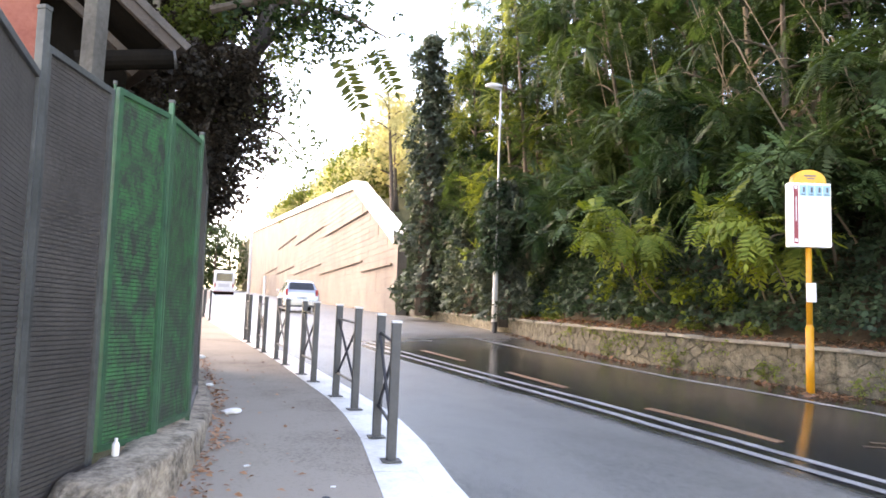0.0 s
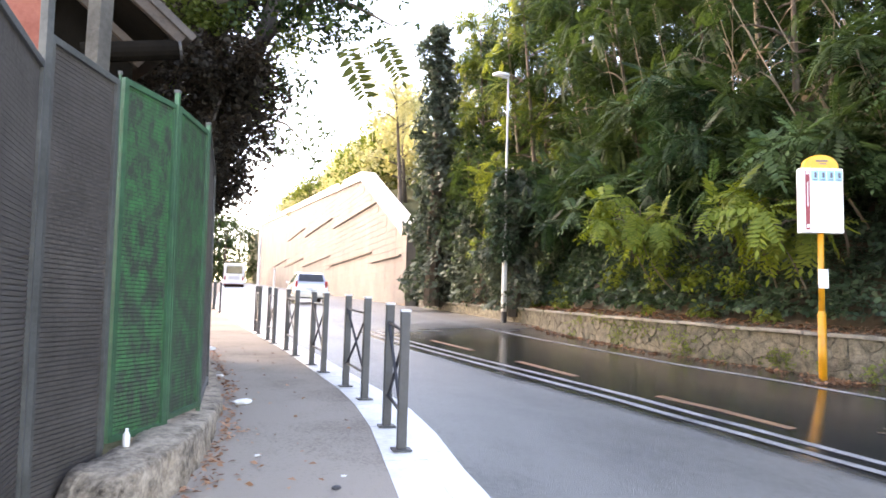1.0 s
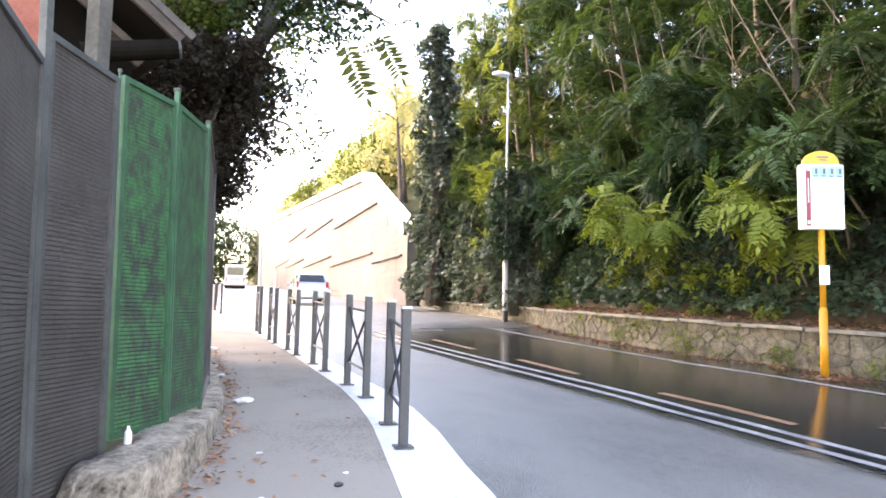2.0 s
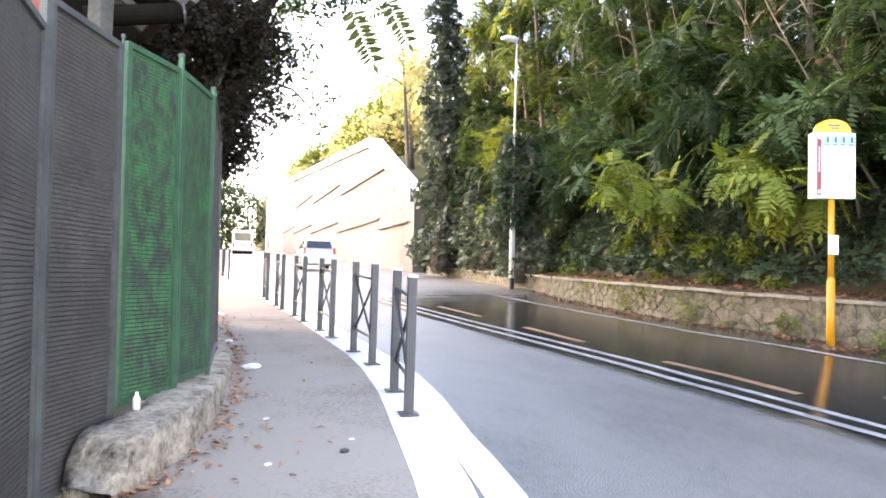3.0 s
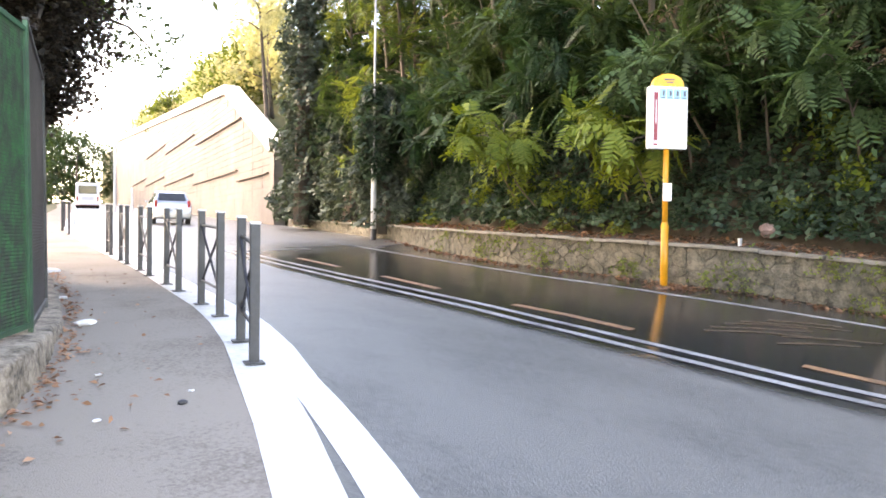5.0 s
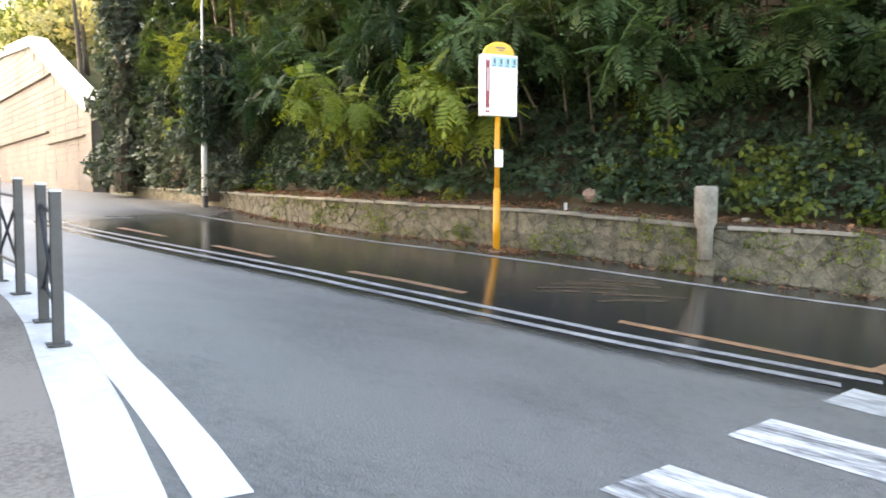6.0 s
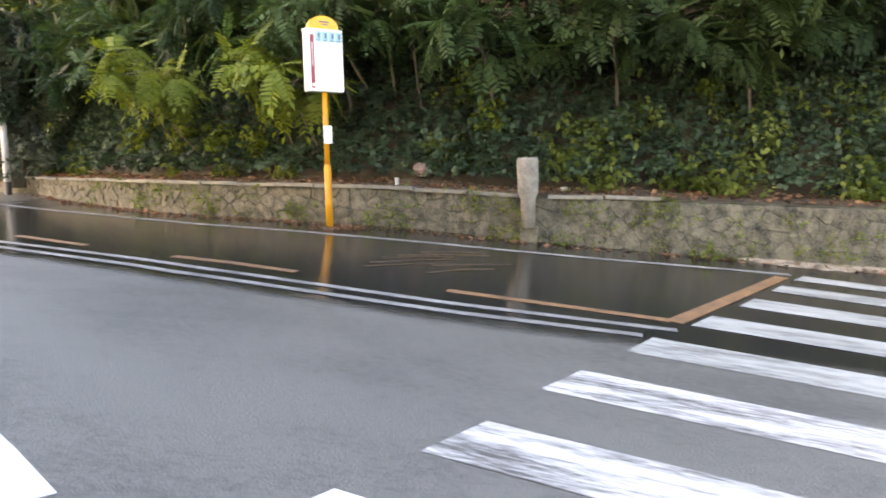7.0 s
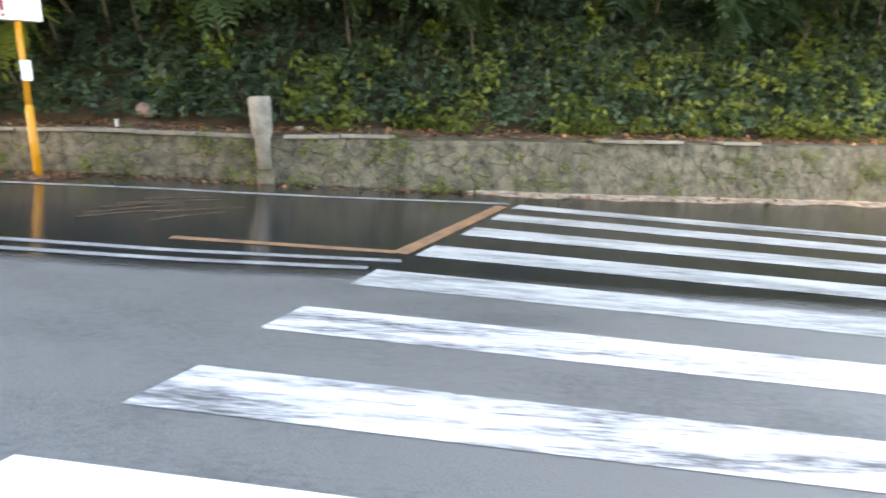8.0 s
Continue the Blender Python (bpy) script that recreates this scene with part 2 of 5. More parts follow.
def asphalt(name, dark, light, rough, use_wet=False, stretch=(1, 1, 1), spec=0.5):
    m = material(name, dark, light, scale=0.9, grain=38, rough=rough, bump=0.45, bump_scale=130, span=(0.68, 1.22), speck=0.95, stretch=stretch, spec=spec)
    if use_wet:
        nodes, links = m.node_tree.nodes, m.node_tree.links
        shader = nodes["Principled BSDF"]
        shader.inputs["Specular IOR Level"].default_value = 1.0
        wet, noise_tex, total, ramp = nodes.new("ShaderNodeAttribute"), nodes.new("ShaderNodeTexNoise"), nodes.new("ShaderNodeMath"), nodes.new("ShaderNodeMapRange")
        wet.attribute_name = "wet"
        where = nodes.new("ShaderNodeTexCoord")
        links.new(where.outputs["Object"], noise_tex.inputs["Vector"])
        noise_tex.inputs["Scale"].default_value, noise_tex.inputs["Detail"].default_value = 0.9, 5
        total.operation = "MULTIPLY_ADD"
        links.new(noise_tex.outputs["Fac"], total.inputs[0])
        total.inputs[1].default_value = 0.5
        links.new(wet.outputs["Fac"], total.inputs[2])
        links.new(total.outputs[0], ramp.inputs["Value"])
        ramp.inputs["From Min"].default_value, ramp.inputs["From Max"].default_value = 0.45, 1.15
        gloss = nodes.new("ShaderNodeMapRange")
        links.new(ramp.outputs["Result"], gloss.inputs["Value"])
        gloss.inputs["To Min"].default_value, gloss.inputs["To Max"].default_value = rough, 0.13
        links.new(gloss.outputs["Result"], shader.inputs["Roughness"])
        dim = nodes.new("ShaderNodeMix")
        dim.data_type = "RGBA"
        links.new(ramp.outputs["Result"], dim.inputs[0])
        old = shader.inputs["Base Color"].links[0].from_socket
        links.new(old, dim.inputs[6])
        dim.inputs[7].default_value = (0.018, 0.0185, 0.02, 1)
        links.new(dim.outputs[2], shader.inputs["Base Color"])
        relief = [n for n in nodes if n.type == "BUMP"][0]
        flat = nodes.new("ShaderNodeMapRange")
        links.new(ramp.outputs["Result"], flat.inputs["Value"])
        flat.inputs["To Min"].default_value, flat.inputs["To Max"].default_value = 0.5, 0.05
        links.new(flat.outputs["Result"], relief.inputs["Strength"])
    return m


ROAD = asphalt("dry and wet asphalt", (0.047, 0.047, 0.043), (0.132, 0.13, 0.119), 0.43, True, (1, 0.45, 1))
PAVEMENT = asphalt("pavement asphalt", (0.17, 0.146, 0.122), (0.315, 0.271, 0.229), 0.85, spec=0.15)
KERB = material("white travertine", (0.46, 0.44, 0.41), (0.8, 0.78, 0.74), 2.5, 30, 0.7, 0.3, random_tone=0.1)
PAINT = material("worn white road paint", (0.085, 0.083, 0.08), (0.54, 0.54, 0.535), 2.0, 15, 0.6, 0.35, stretch=(3.0, 0.4, 1), span=(0.7, 1.04), speck=0.8)
PAINT_BRIGHT = material("fresh white edge paint", (0.5, 0.5, 0.5), (0.85, 0.85, 0.84), 2.2, 20, 0.6, 0.3)
PAINT_FADED = material("faded damp road paint", (0.055, 0.057, 0.055), (0.4, 0.412, 0.395), 2.0, 15, 0.5, 0.35, stretch=(3.0, 0.4, 1), span=(0.66, 1.02), speck=0.8)
PAINT_GREY = material("faded white road paint", (0.07, 0.07, 0.068), (0.36, 0.36, 0.352), 2.2, 24, 0.55, 0.3)
PAINT_YELLOW = material("worn yellow road paint", (0.055, 0.04, 0.03), (0.36, 0.19, 0.09), 5.0, 26, 0.55, 0.3)
PAINT_YELLOW_FADED = material("nearly worn-off yellow paint", (0.03, 0.025, 0.022), (0.21, 0.13, 0.075), 6, 30, 0.4, 0.2)
CONCRETE = material("weathered concrete", (0.035, 0.026, 0.018), (0.43, 0.355, 0.275), 6, 30, 0.92, 1.0, 26, span=(0.57, 1.02), speck=0.6)
STONE = material("lichened rubble stone", (0.014, 0.014, 0.008), (0.134, 0.121, 0.09), 6.0, 30, 0.95, 1.0, 26, random_tone=0.12, span=(0.62, 0.97), speck=0.6)
MORTAR = material("mossy mortar", (0.025, 0.024, 0.017), (0.1, 0.09, 0.069), 4, 26, 0.95, 0.8, 20)
COPING = material("grey coping stone", (0.055, 0.05, 0.042), (0.19, 0.178, 0.15), 2.5, 25, 0.85, 0.7, 16, random_tone=0.2)
BOLLARD = material("pale weathered bollard stone", (0.075, 0.07, 0.06), (0.27, 0.255, 0.225), 5, 30, 0.9, 0.7, 20)
SOIL = material("leaf-strewn soil", (0.012, 0.01, 0.006), (0.08, 0.055, 0.033), 1.8, 22, 1.0, 0.9, 12)
GRASS = material("dull grass and earth", (0.03, 0.035, 0.015), (0.12, 0.12, 0.06), 0.4, 9, 1.0, 0.6)
BRICK = material("pale brown brick", (0.085, 0.073, 0.063), (0.185, 0.163, 0.145), 0.35, 7, 0.85, 0.5, 10)
BRICK_GAP = material("brick joint mortar", (0.1, 0.075, 0.06), (0.2, 0.16, 0.13), 0.5, 9, 0.9, 0.4)
LEDGE = material("pale wall coping", (0.6, 0.59, 0.56), (0.85, 0.83, 0.79), 1, 12, 0.8, 0.4)
LEDGE_DARK = material("dark ledge tiles", (0.07, 0.055, 0.045), (0.17, 0.14, 0.12), 1, 12, 0.8, 0.4)
POST_GREY = material("grey painted steel", (0.025, 0.026, 0.028), (0.058, 0.06, 0.064), 6, 60, 0.5, 0.1, metal=0.0)
BAR_DARK = material("dark painted steel", (0.02, 0.021, 0.025), (0.05, 0.052, 0.06), 8, 60, 0.45, 0.1, metal=0.3)
CAP_PALE = material("pale post cap", (0.45, 0.45, 0.45), (0.65, 0.65, 0.64), 8, 60, 0.5, 0.1)
FENCE_GREY = material("dusty grey louvre steel", (0.036, 0.032, 0.03), (0.11, 0.099, 0.092), 1.6, 30, 0.65, 0.25, spec=0.25)
FENCE_GREEN = material("patchy green louvre paint", (0.042, 0.044, 0.04), (0.03, 0.18, 0.065), 13, 70, 0.55, 0.3, stretch=(1.0, 1.0, 0.6), span=(0.64, 0.92))
FENCE_FRAME = material("grey fence post paint", (0.036, 0.038, 0.036), (0.1, 0.104, 0.1), 3, 40, 0.55, 0.2, spec=0.3)
FRAME_GREEN = material("green frame paint", (0.02, 0.05, 0.032), (0.032, 0.12, 0.058), 4, 30, 0.5, 0.2)
YELLOW = material("yellow sign enamel", (0.62, 0.28, 0.01), (0.8, 0.4, 0.02), 2.5, 40, 0.35, 0.08)
ORANGE = material("weathered orange-yellow pole paint", (0.42, 0.17, 0.008), (0.6, 0.27, 0.014), 3, 40, 0.4, 0.08)
WHITE = material("white sign enamel", (0.72, 0.72, 0.74), (0.86, 0.86, 0.87), 2, 40, 0.4, 0.05)
RED = material("dark red print", (0.2, 0.015, 0.03), (0.3, 0.03, 0.05), 6, 50, 0.45, 0.05)
BLUE = material("pale blue print", (0.16, 0.38, 0.5), (0.3, 0.52, 0.62), 6, 50, 0.45, 0.05)
INK = material("dark print", (0.05, 0.06, 0.09), (0.1, 0.11, 0.14), 8, 50, 0.5, 0.05)
GREY_INK = material("faint grey print", (0.5, 0.5, 0.52), (0.62, 0.62, 0.64), 8, 50, 0.5, 0.05)
GALVANISED = material("galvanised lamp steel", (0.2, 0.21, 0.22), (0.4, 0.41, 0.42), 4, 40, 0.5, 0.15, metal=0.4)
LAMP_WHITE = material("lamp housing white", (0.5, 0.51, 0.53), (0.7, 0.7, 0.71), 4, 40, 0.4, 0.05)
RED_WALL = material("red brick render", (0.24, 0.07, 0.05), (0.42, 0.15, 0.11), 2, 25, 0.9, 0.5)
WOOD = material("weathered eaves wood", (0.022, 0.016, 0.013), (0.08, 0.06, 0.048), 2, 30, 0.8, 0.5, stretch=(1, 6, 1))
PILLAR = material("lichened grey pillar", (0.03, 0.028, 0.025), (0.11, 0.103, 0.09), 3, 30, 0.9, 0.5)
# near-black: shade under the eaves put into the colour; the drain pipe shares it
EAVES_SHADE = material("near-black eaves shade", (0.004, 0.0035, 0.003), (0.012, 0.01, 0.008), 3, 30, 0.95, 0.3, spec=0.05, stretch=(1, 1, 0.3))
PIPE = material("dark drain pipe", (0.02, 0.02, 0.022), (0.06, 0.06, 0.062), 5, 40, 0.5, 0.15)
TILE = material("dark roof covering", (0.03, 0.026, 0.024), (0.1, 0.085, 0.075), 2, 25, 0.9, 0.4)
BARK = material("brown bark", (0.035, 0.028, 0.02), (0.13, 0.1, 0.078), 3, 26, 0.95, 0.9, 18, stretch=(1, 1, 0.35))
BARK_DARK = material("dark grey-brown bark", (0.018, 0.015, 0.013), (0.07, 0.057, 0.05), 3, 26, 0.95, 0.9, 18, stretch=(1, 1, 0.35))
BARK_PALE = material("pale sapling bark", (0.06, 0.048, 0.036), (0.17, 0.14, 0.1), 3, 26, 0.9, 0.6, 18, stretch=(1, 1, 0.35))
BARK_STEM = material("pale dead stem bark", (0.09, 0.07, 0.05), (0.24, 0.19, 0.135), 3, 26, 0.9, 0.6, 18, stretch=(1, 1, 0.35))
LITTER = leaf_material("fallen brown leaves", (0.05, 0.027, 0.016), (0.26, 0.14, 0.08), (1.0, 0.6, 0.3), 2.0, 0.2, 0.15)
LITTER_RED = leaf_material("dry reddish leaves", (0.2, 0.095, 0.055), (0.52, 0.29, 0.175), (1.0, 0.6, 0.4), 2.0, 0.2, 0.1)
ROCK = material("pinkish rock", (0.09, 0.06, 0.05), (0.24, 0.165, 0.14), 8, 40, 0.9, 0.8)
PAPER = material("crumpled white litter", (0.55, 0.55, 0.55), (0.85, 0.85, 0.85), 12, 60, 0.7, 0.3)
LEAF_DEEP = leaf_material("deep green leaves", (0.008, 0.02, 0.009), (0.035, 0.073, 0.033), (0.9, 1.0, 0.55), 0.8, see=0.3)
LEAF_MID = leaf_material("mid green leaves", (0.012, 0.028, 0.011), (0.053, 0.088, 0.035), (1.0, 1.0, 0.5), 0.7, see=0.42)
# yellower copy of the bank green for sunlit crowns; pale weeds use it too
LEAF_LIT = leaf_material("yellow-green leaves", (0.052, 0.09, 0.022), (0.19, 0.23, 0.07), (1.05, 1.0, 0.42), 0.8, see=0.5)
LEAF_OLIVE = leaf_material("olive backlit leaves", (0.03, 0.042, 0.01), (0.09, 0.1, 0.022), (1.1, 1.0, 0.35), 3.0, see=0.4)
LEAF_FRESH = leaf_material("fresh green leaves", (0.022, 0.055, 0.022), (0.085, 0.14, 0.06), (0.95, 1.0, 0.5), 0.9, see=0.35)
LEAF_BRIGHT = leaf_material("bright yellow-green leaves", (0.07, 0.12, 0.018), (0.2, 0.245, 0.05), (1.05, 1.0, 0.35), 1.2, see=0.4)
# pale gold: sunlight and haze on the hill trees are in the colour
LEAF_GOLD = leaf_material("pale gold sunlit leaves", (0.25, 0.26, 0.15), (0.48, 0.48, 0.3), (1.1, 1.0, 0.6), 0.5, see=0.5)
LEAF_IVY = leaf_material("dark ivy leaves", (0.01, 0.023, 0.013), (0.056, 0.094, 0.054), (0.8, 1.0, 0.5), 1.5, 0.2, 0.2)
# lighter copy of the ivy green: light on the columns put into the colour
IVY_PALE = leaf_material("pale lit ivy leaves", (0.023, 0.034, 0.026), (0.118, 0.142, 0.106), (0.8, 1.0, 0.6), 1.2, 0.2, 0.25)
LEAF_RED = leaf_material("brown-green leaves", (0.014, 0.014, 0.011), (0.055, 0.045, 0.034), (1.0, 0.7, 0.5), 0.9)
GLASS_DARK = material("dark tinted glass", (0.012, 0.014, 0.016), (0.03, 0.033, 0.036), 2, 20, 0.08, 0.0)
SILVER = material("silver car paint", (0.42, 0.43, 0.45), (0.56, 0.57, 0.59), 1, 30, 0.25, 0.0, metal=0.7)
RUBBER = material("black rubber", (0.012, 0.012, 0.012), (0.035, 0.035, 0.035), 5, 40, 0.8, 0.2)
RED_LENS = material("red lamp lens", (0.3, 0.012, 0.012), (0.45, 0.03, 0.03), 5, 40, 0.2, 0.0)
BUS_WHITE = material("white bus paint", (0.68, 0.68, 0.68), (0.85, 0.85, 0.85), 1, 20, 0.35, 0.0)
BUS_RED = material("dark red bus trim", (0.16, 0.02, 0.03), (0.26, 0.04, 0.05), 2, 30, 0.4, 0.0)


# ---- the large structure ----
def steps(a, b, d):
    return np.arange(a, b + d * 0.5, d)


def build_ground():
    xs = [-400, -200, -100, -40, -20, -10, -5, 0, 5, 10, 15, 20, 30, 45, 60, 90, 150, 250, 400]
    ys = [-400, -200, -100, -40, -20, -10, -6, -3, 0, 2, 3, 4, 5, 6, 8, 12, 18, 26, 40, 60, 90, 130, 180, 240, 400]
    bm = sheet([[(x, y, ground_z(x, y) - 0.08) for x in xs] for y in ys])
    single("ground", bm, GRASS, "dull grass and earth around the street", "ground", "structure")


def build_road():
    ys = list(steps(-40, -6, 2)) + list(steps(-5.5, 16, 0.25)) + list(steps(17, 40, 1)) + list(steps(44, 180, 4))
    us = np.linspace(0, 1, 41)
    bm = bmesh.new()
    layer = bm.verts.layers.float.new("wet")
    grid = []
    for y in ys:
        a, b = kerb_x(y) + 0.05, wall_x(y) + 0.1
        row = []
        for u in us:
            x = a + (b - a) * u
            v = bm.verts.new((x, y, ground_z(x, y)))
            off = x - line_x(y) + 0.5
            v[layer] = max(0.0, min(1.0, off / 0.4)) * max(0.0, min(1.0, (y + 16.0) / 4)) * max(0.0, min(1.0, (20 - y) / 9))
            row.append(v)
        grid.append(row)
    for a, b in zip(grid, grid[1:]):
        for k in range(len(us) - 1):
            bm.faces.new((a[k], a[k + 1], b[k + 1], b[k]))
    single("road", bm, ROAD, "grey asphalt street, wet along the bus bay", "road", "structure", smooth=True)


def build_pavement():
    ys = list(steps(-40, -4, 2)) + list(steps(-3.5, 16, 0.25)) + list(steps(17, 130, 3))
    rows = []
    for y in ys:
        a = plinth_x(y) - 0.1 if y > 2.4 else -6.0
        rows.append([(a + (kerb_x(y) - a) * u, y, ground_z(a + (kerb_x(y) - a) * u, y) + 0.12) for u in np.linspace(0, 1, 9)])
    single("pavement", sheet(rows), PAVEMENT, "worn grey asphalt pavement beside the fence", "pavement", "structure", smooth=True)


def along(f, a, b, n):
    """Points of a curve x = f(y) at even lengths, with the unit normal to its right."""
    ys = np.linspace(a, b, 400)
    xs = np.array([f(y) for y in ys])
    run = np.concatenate([[0], np.cumsum(np.hypot(np.diff(xs), np.diff(ys)))])
    n = n if isinstance(n, int) else max(1, round(run[-1] / n))
    at = np.interp(np.linspace(0, run[-1], n + 1), run, ys)
    out = []
    for y in at:
        d = Vector((f(y + 0.15) - f(y - 0.15), 0.3)).normalized()
        out.append((Vector((f(y), y)), Vector((d.y, -d.x)), d))
    return out


def build_kerb():
    kerb = thing("kerb", "white travertine kerb stones along the pavement", "kerb", kind="structure")
    for start, stop, length in ((-6, 16, 0.9), (16, 100, 6.0)):
        pts = along(kerb_x, start, stop, length)
        for (p, n, d), (q, m, e) in zip(pts, pts[1:]):
            bm = bmesh.new()
            rows = []
            for s in (0.008, 0.34, 0.66, 0.992):
                c, k = p.lerp(q, s), n.lerp(m, s).normalized()
                ring = []
                for off, h in ((0.0, -0.1), (0.0, 0.124), (0.285, 0.128), (0.31, 0.1), (0.315, -0.1)):
                    w = c + k * off
                    ring.append((w.x, w.y, ground_z(w.x, w.y) + h))
                rows.append(ring)
            sheet(rows, bm)
            bm.verts.ensure_lookup_table()
            bm.faces.new([bm.verts[i] for i in range(5)])
            bm.faces.new([bm.verts[i] for i in range(19, 14, -1)])
            part("kerb_stone", bm, KERB, kerb)


def strip(a, b, width, material, parent, name, f=None, lift=0.005, points=None):
    """A painted line on the road, following a curve f or through points."""
    pts = [(Vector(p), None, None) for p in points] if points else along(f, a, b, 0.5)
    rows = []
    for i, (p, n, _) in enumerate(pts):
        if n is None:
            d = (pts[min(i + 1, len(pts) - 1)][0] - pts[max(i - 1, 0)][0]).normalized()
            n = Vector((d.y, -d.x))
        row = []
        for k in (0, 0.5, 1):
            w = p + n * width * (k - 0.5)
            row.append((w.x, w.y, ground_z(w.x, w.y) + lift))
        rows.append(row)
    return part(name, sheet(rows), material, parent)


def build_markings():
    marks = thing("road_marking", "worn white and yellow lines painted on the street", "road marking", kind="structure")
    strip(-0.15, 60, 0.11, PAINT_GREY, marks, "centre_line", line_x)
    strip(-0.4, 60, 0.11, PAINT_GREY, marks, "centre_line", lambda y: line_x(y) + 0.3)
    strip(-1.6, 28, 0.13, PAINT_GREY, marks, "edge_line", edge_x)
    strip(1.8, 45, 0.24, PAINT_BRIGHT, marks, "edge_line", lambda y: kerb_x(y) + 0.5 + 0.12 * max(0, min(1, (3.7 - y) / 1.8)) if y > 3 else kerb_x(y) + 0.5 + 0.12 * (3.7 - y) / 1.8)
    for a, b in (((6.94, 4.97), (6.8, 3.32)), ((6.9, 1.72), (6.98, -0.33)), ((7.8, 8.36), (7.3, 6.6)), ((8.8, 12.2), (8.25, 10.1))):
        strip(0, 0, 0.13, PAINT_YELLOW, marks, "bay_dash", points=[a, tuple((Vector(a) + Vector(b)) / 2), b])
    strip(0, 0, 0.16, PAINT_YELLOW, marks, "bay_end", points=[(6.93, -0.36), (8.5, -0.9), (10.22, -1.48)], lift=0.007)
    for a, b, c in (((7.5, 2.9), (7.95, 2.55), (8.3, 2.1)), ((7.75, 2.95), (8.2, 2.6), (8.6, 2.2)), ((8.1, 2.95), (8.5, 2.65), (8.75, 2.3)), ((7.6, 2.2), (8.0, 1.95), (8.3, 1.65)), ((8.4, 2.9), (8.85, 2.4), (9.1, 1.95)), ((8.0, 2.3), (8.4, 1.95), (8.7, 1.55)), ((8.8, 2.75), (9.1, 2.4), (9.25, 2.1))):
        strip(0, 0, 0.045, PAINT_YELLOW_FADED, marks, "bay_letter_bar", points=[a, b, c])
    zebra = thing("zebra_crossing", "worn white zebra stripes across the street", "zebra crossing", kind="structure")
    run = Vector((-0.085, -0.996))
    for a, b in (((2.42, 1.02), (2.97, 0.81)), ((3.48, 0.63), (3.99, 0.45)), ((4.63, 0.31), (5.14, 0.14)), ((5.77, -0.08), (6.29, -0.23)),
                 ((6.9, -0.5), (7.41, -0.67)), ((8.02, -0.92), (8.53, -1.08)), ((9.12, -1.28), (9.6, -1.43)), ((10.1, -1.6), (10.5, -1.75))):
        a, b = Vector(a), Vector(b)
        rows = []
        for s in np.linspace(0, 5.5, 12):
            row = []
            for k in (0, 0.5, 1):
                w = a.lerp(b, k) + run * s
                row.append((w.x, w.y, ground_z(w.x, w.y) + 0.005))
            rows.append(row)
        part("stripe", sheet(rows), PAINT_BRIGHT if a.x < 3 else PAINT if a.x < 5.5 else PAINT_FADED, zebra)


def plinth_level(y):
    return 0.36 - 0.16 * max(0, min(1, (y - 3.9) / 1.9)) - 0.05 * max(0, min(1, (y - 5.8) / 1.2))


def build_plinth():
    pts = along(plinth_x, 3.17, 14, 260)
    rows, rnd = [], random.Random(3)
    for p, n, d in pts:
        ring = []
        level, deep = plinth_level(p.y) * (1 - 0.6 * max(0, 1 - (p.y - 3.17) / 0.12) ** 2), 0.29 + 0.25 * max(0, min(1, (p.y - 3.9) / 0.8))
        for off, h in ((0.02, 0.0), (0.0, level * 0.5), (-0.004, level - 0.022), (-0.022, level - 0.003), (-0.12, level), (-0.22, level + 0.004), (-deep, level), (-deep - 0.01, 0.0)):
            w = p + n * (off + 0.006 * rnd.uniform(-1, 1) + 0.03 * noise.noise(Vector((p.x * 3, p.y * 3, h * 4))) + 0.022 * noise.noise(Vector((p.x * 9, p.y * 9, h * 14))))
            ring.append((w.x, w.y, ground_z(w.x, w.y) + h + 0.007 * rnd.uniform(-1, 1)))
        rows.append(ring)
    bm = sheet(rows)
    bm.verts.ensure_lookup_table()
    bm.faces.new([bm.verts[i] for i in range(8)])
    single("plinth", bm, CONCRETE, "rough weathered concrete plinth under the fence", "low wall", "structure", smooth=True)


def bank_z(s, y):
    """Height of the slope at s metres behind the stone wall."""
    base = wall_top(min(y, 29)) - 0.04
    if s < 0.9:
        return base + 0.12 * s
    if s < 2.2:
        return base + 0.11 + 1.5 * (s - 0.9)
    return base + 2.06 + 0.72 * (s - 2.2) if s < 12 else base + 9.1 + 0.1 * (s - 12)


def build_bank():
    ss = [0.05, 0.5, 0.9, 1.3, 1.75, 2.2, 3, 4, 6, 8, 10, 12, 16, 24, 40, 70]
    rows = []
    for y in steps(-24, 29, 1.0):
        rows.append([(wall_x(y) + s, y, bank_z(s, y) + (0.25 * noise.noise(Vector((s, y * 0.7, 2))) if s > 0.6 else 0)) for s in ss])
    single("bank", sheet(rows), SOIL, "steep shaded earth bank behind the stone wall", "bank", "structure", smooth=True)
    rows = []
    for y in list(steps(29, 60, 3)) + list(steps(66, 180, 8)):
        x = wall_x(y)
        base = 5.2 + 0.075 * (y - 29) if y < 40 else 9.6 + 0.075 * (y - 41)
        rows.append([(x + 0.5, y, ground_z(x, y) - 0.2), (x + 0.55, y, base - 0.3), (x + 3, y, base + 0.3), (x + 9, y, base + 4), (x + 20, y, base + 9), (x + 60, y, base + 14)])
    single("hill", sheet(rows), GRASS, "wooded hillside above the brick retaining wall", "hill", "structure", smooth=True)


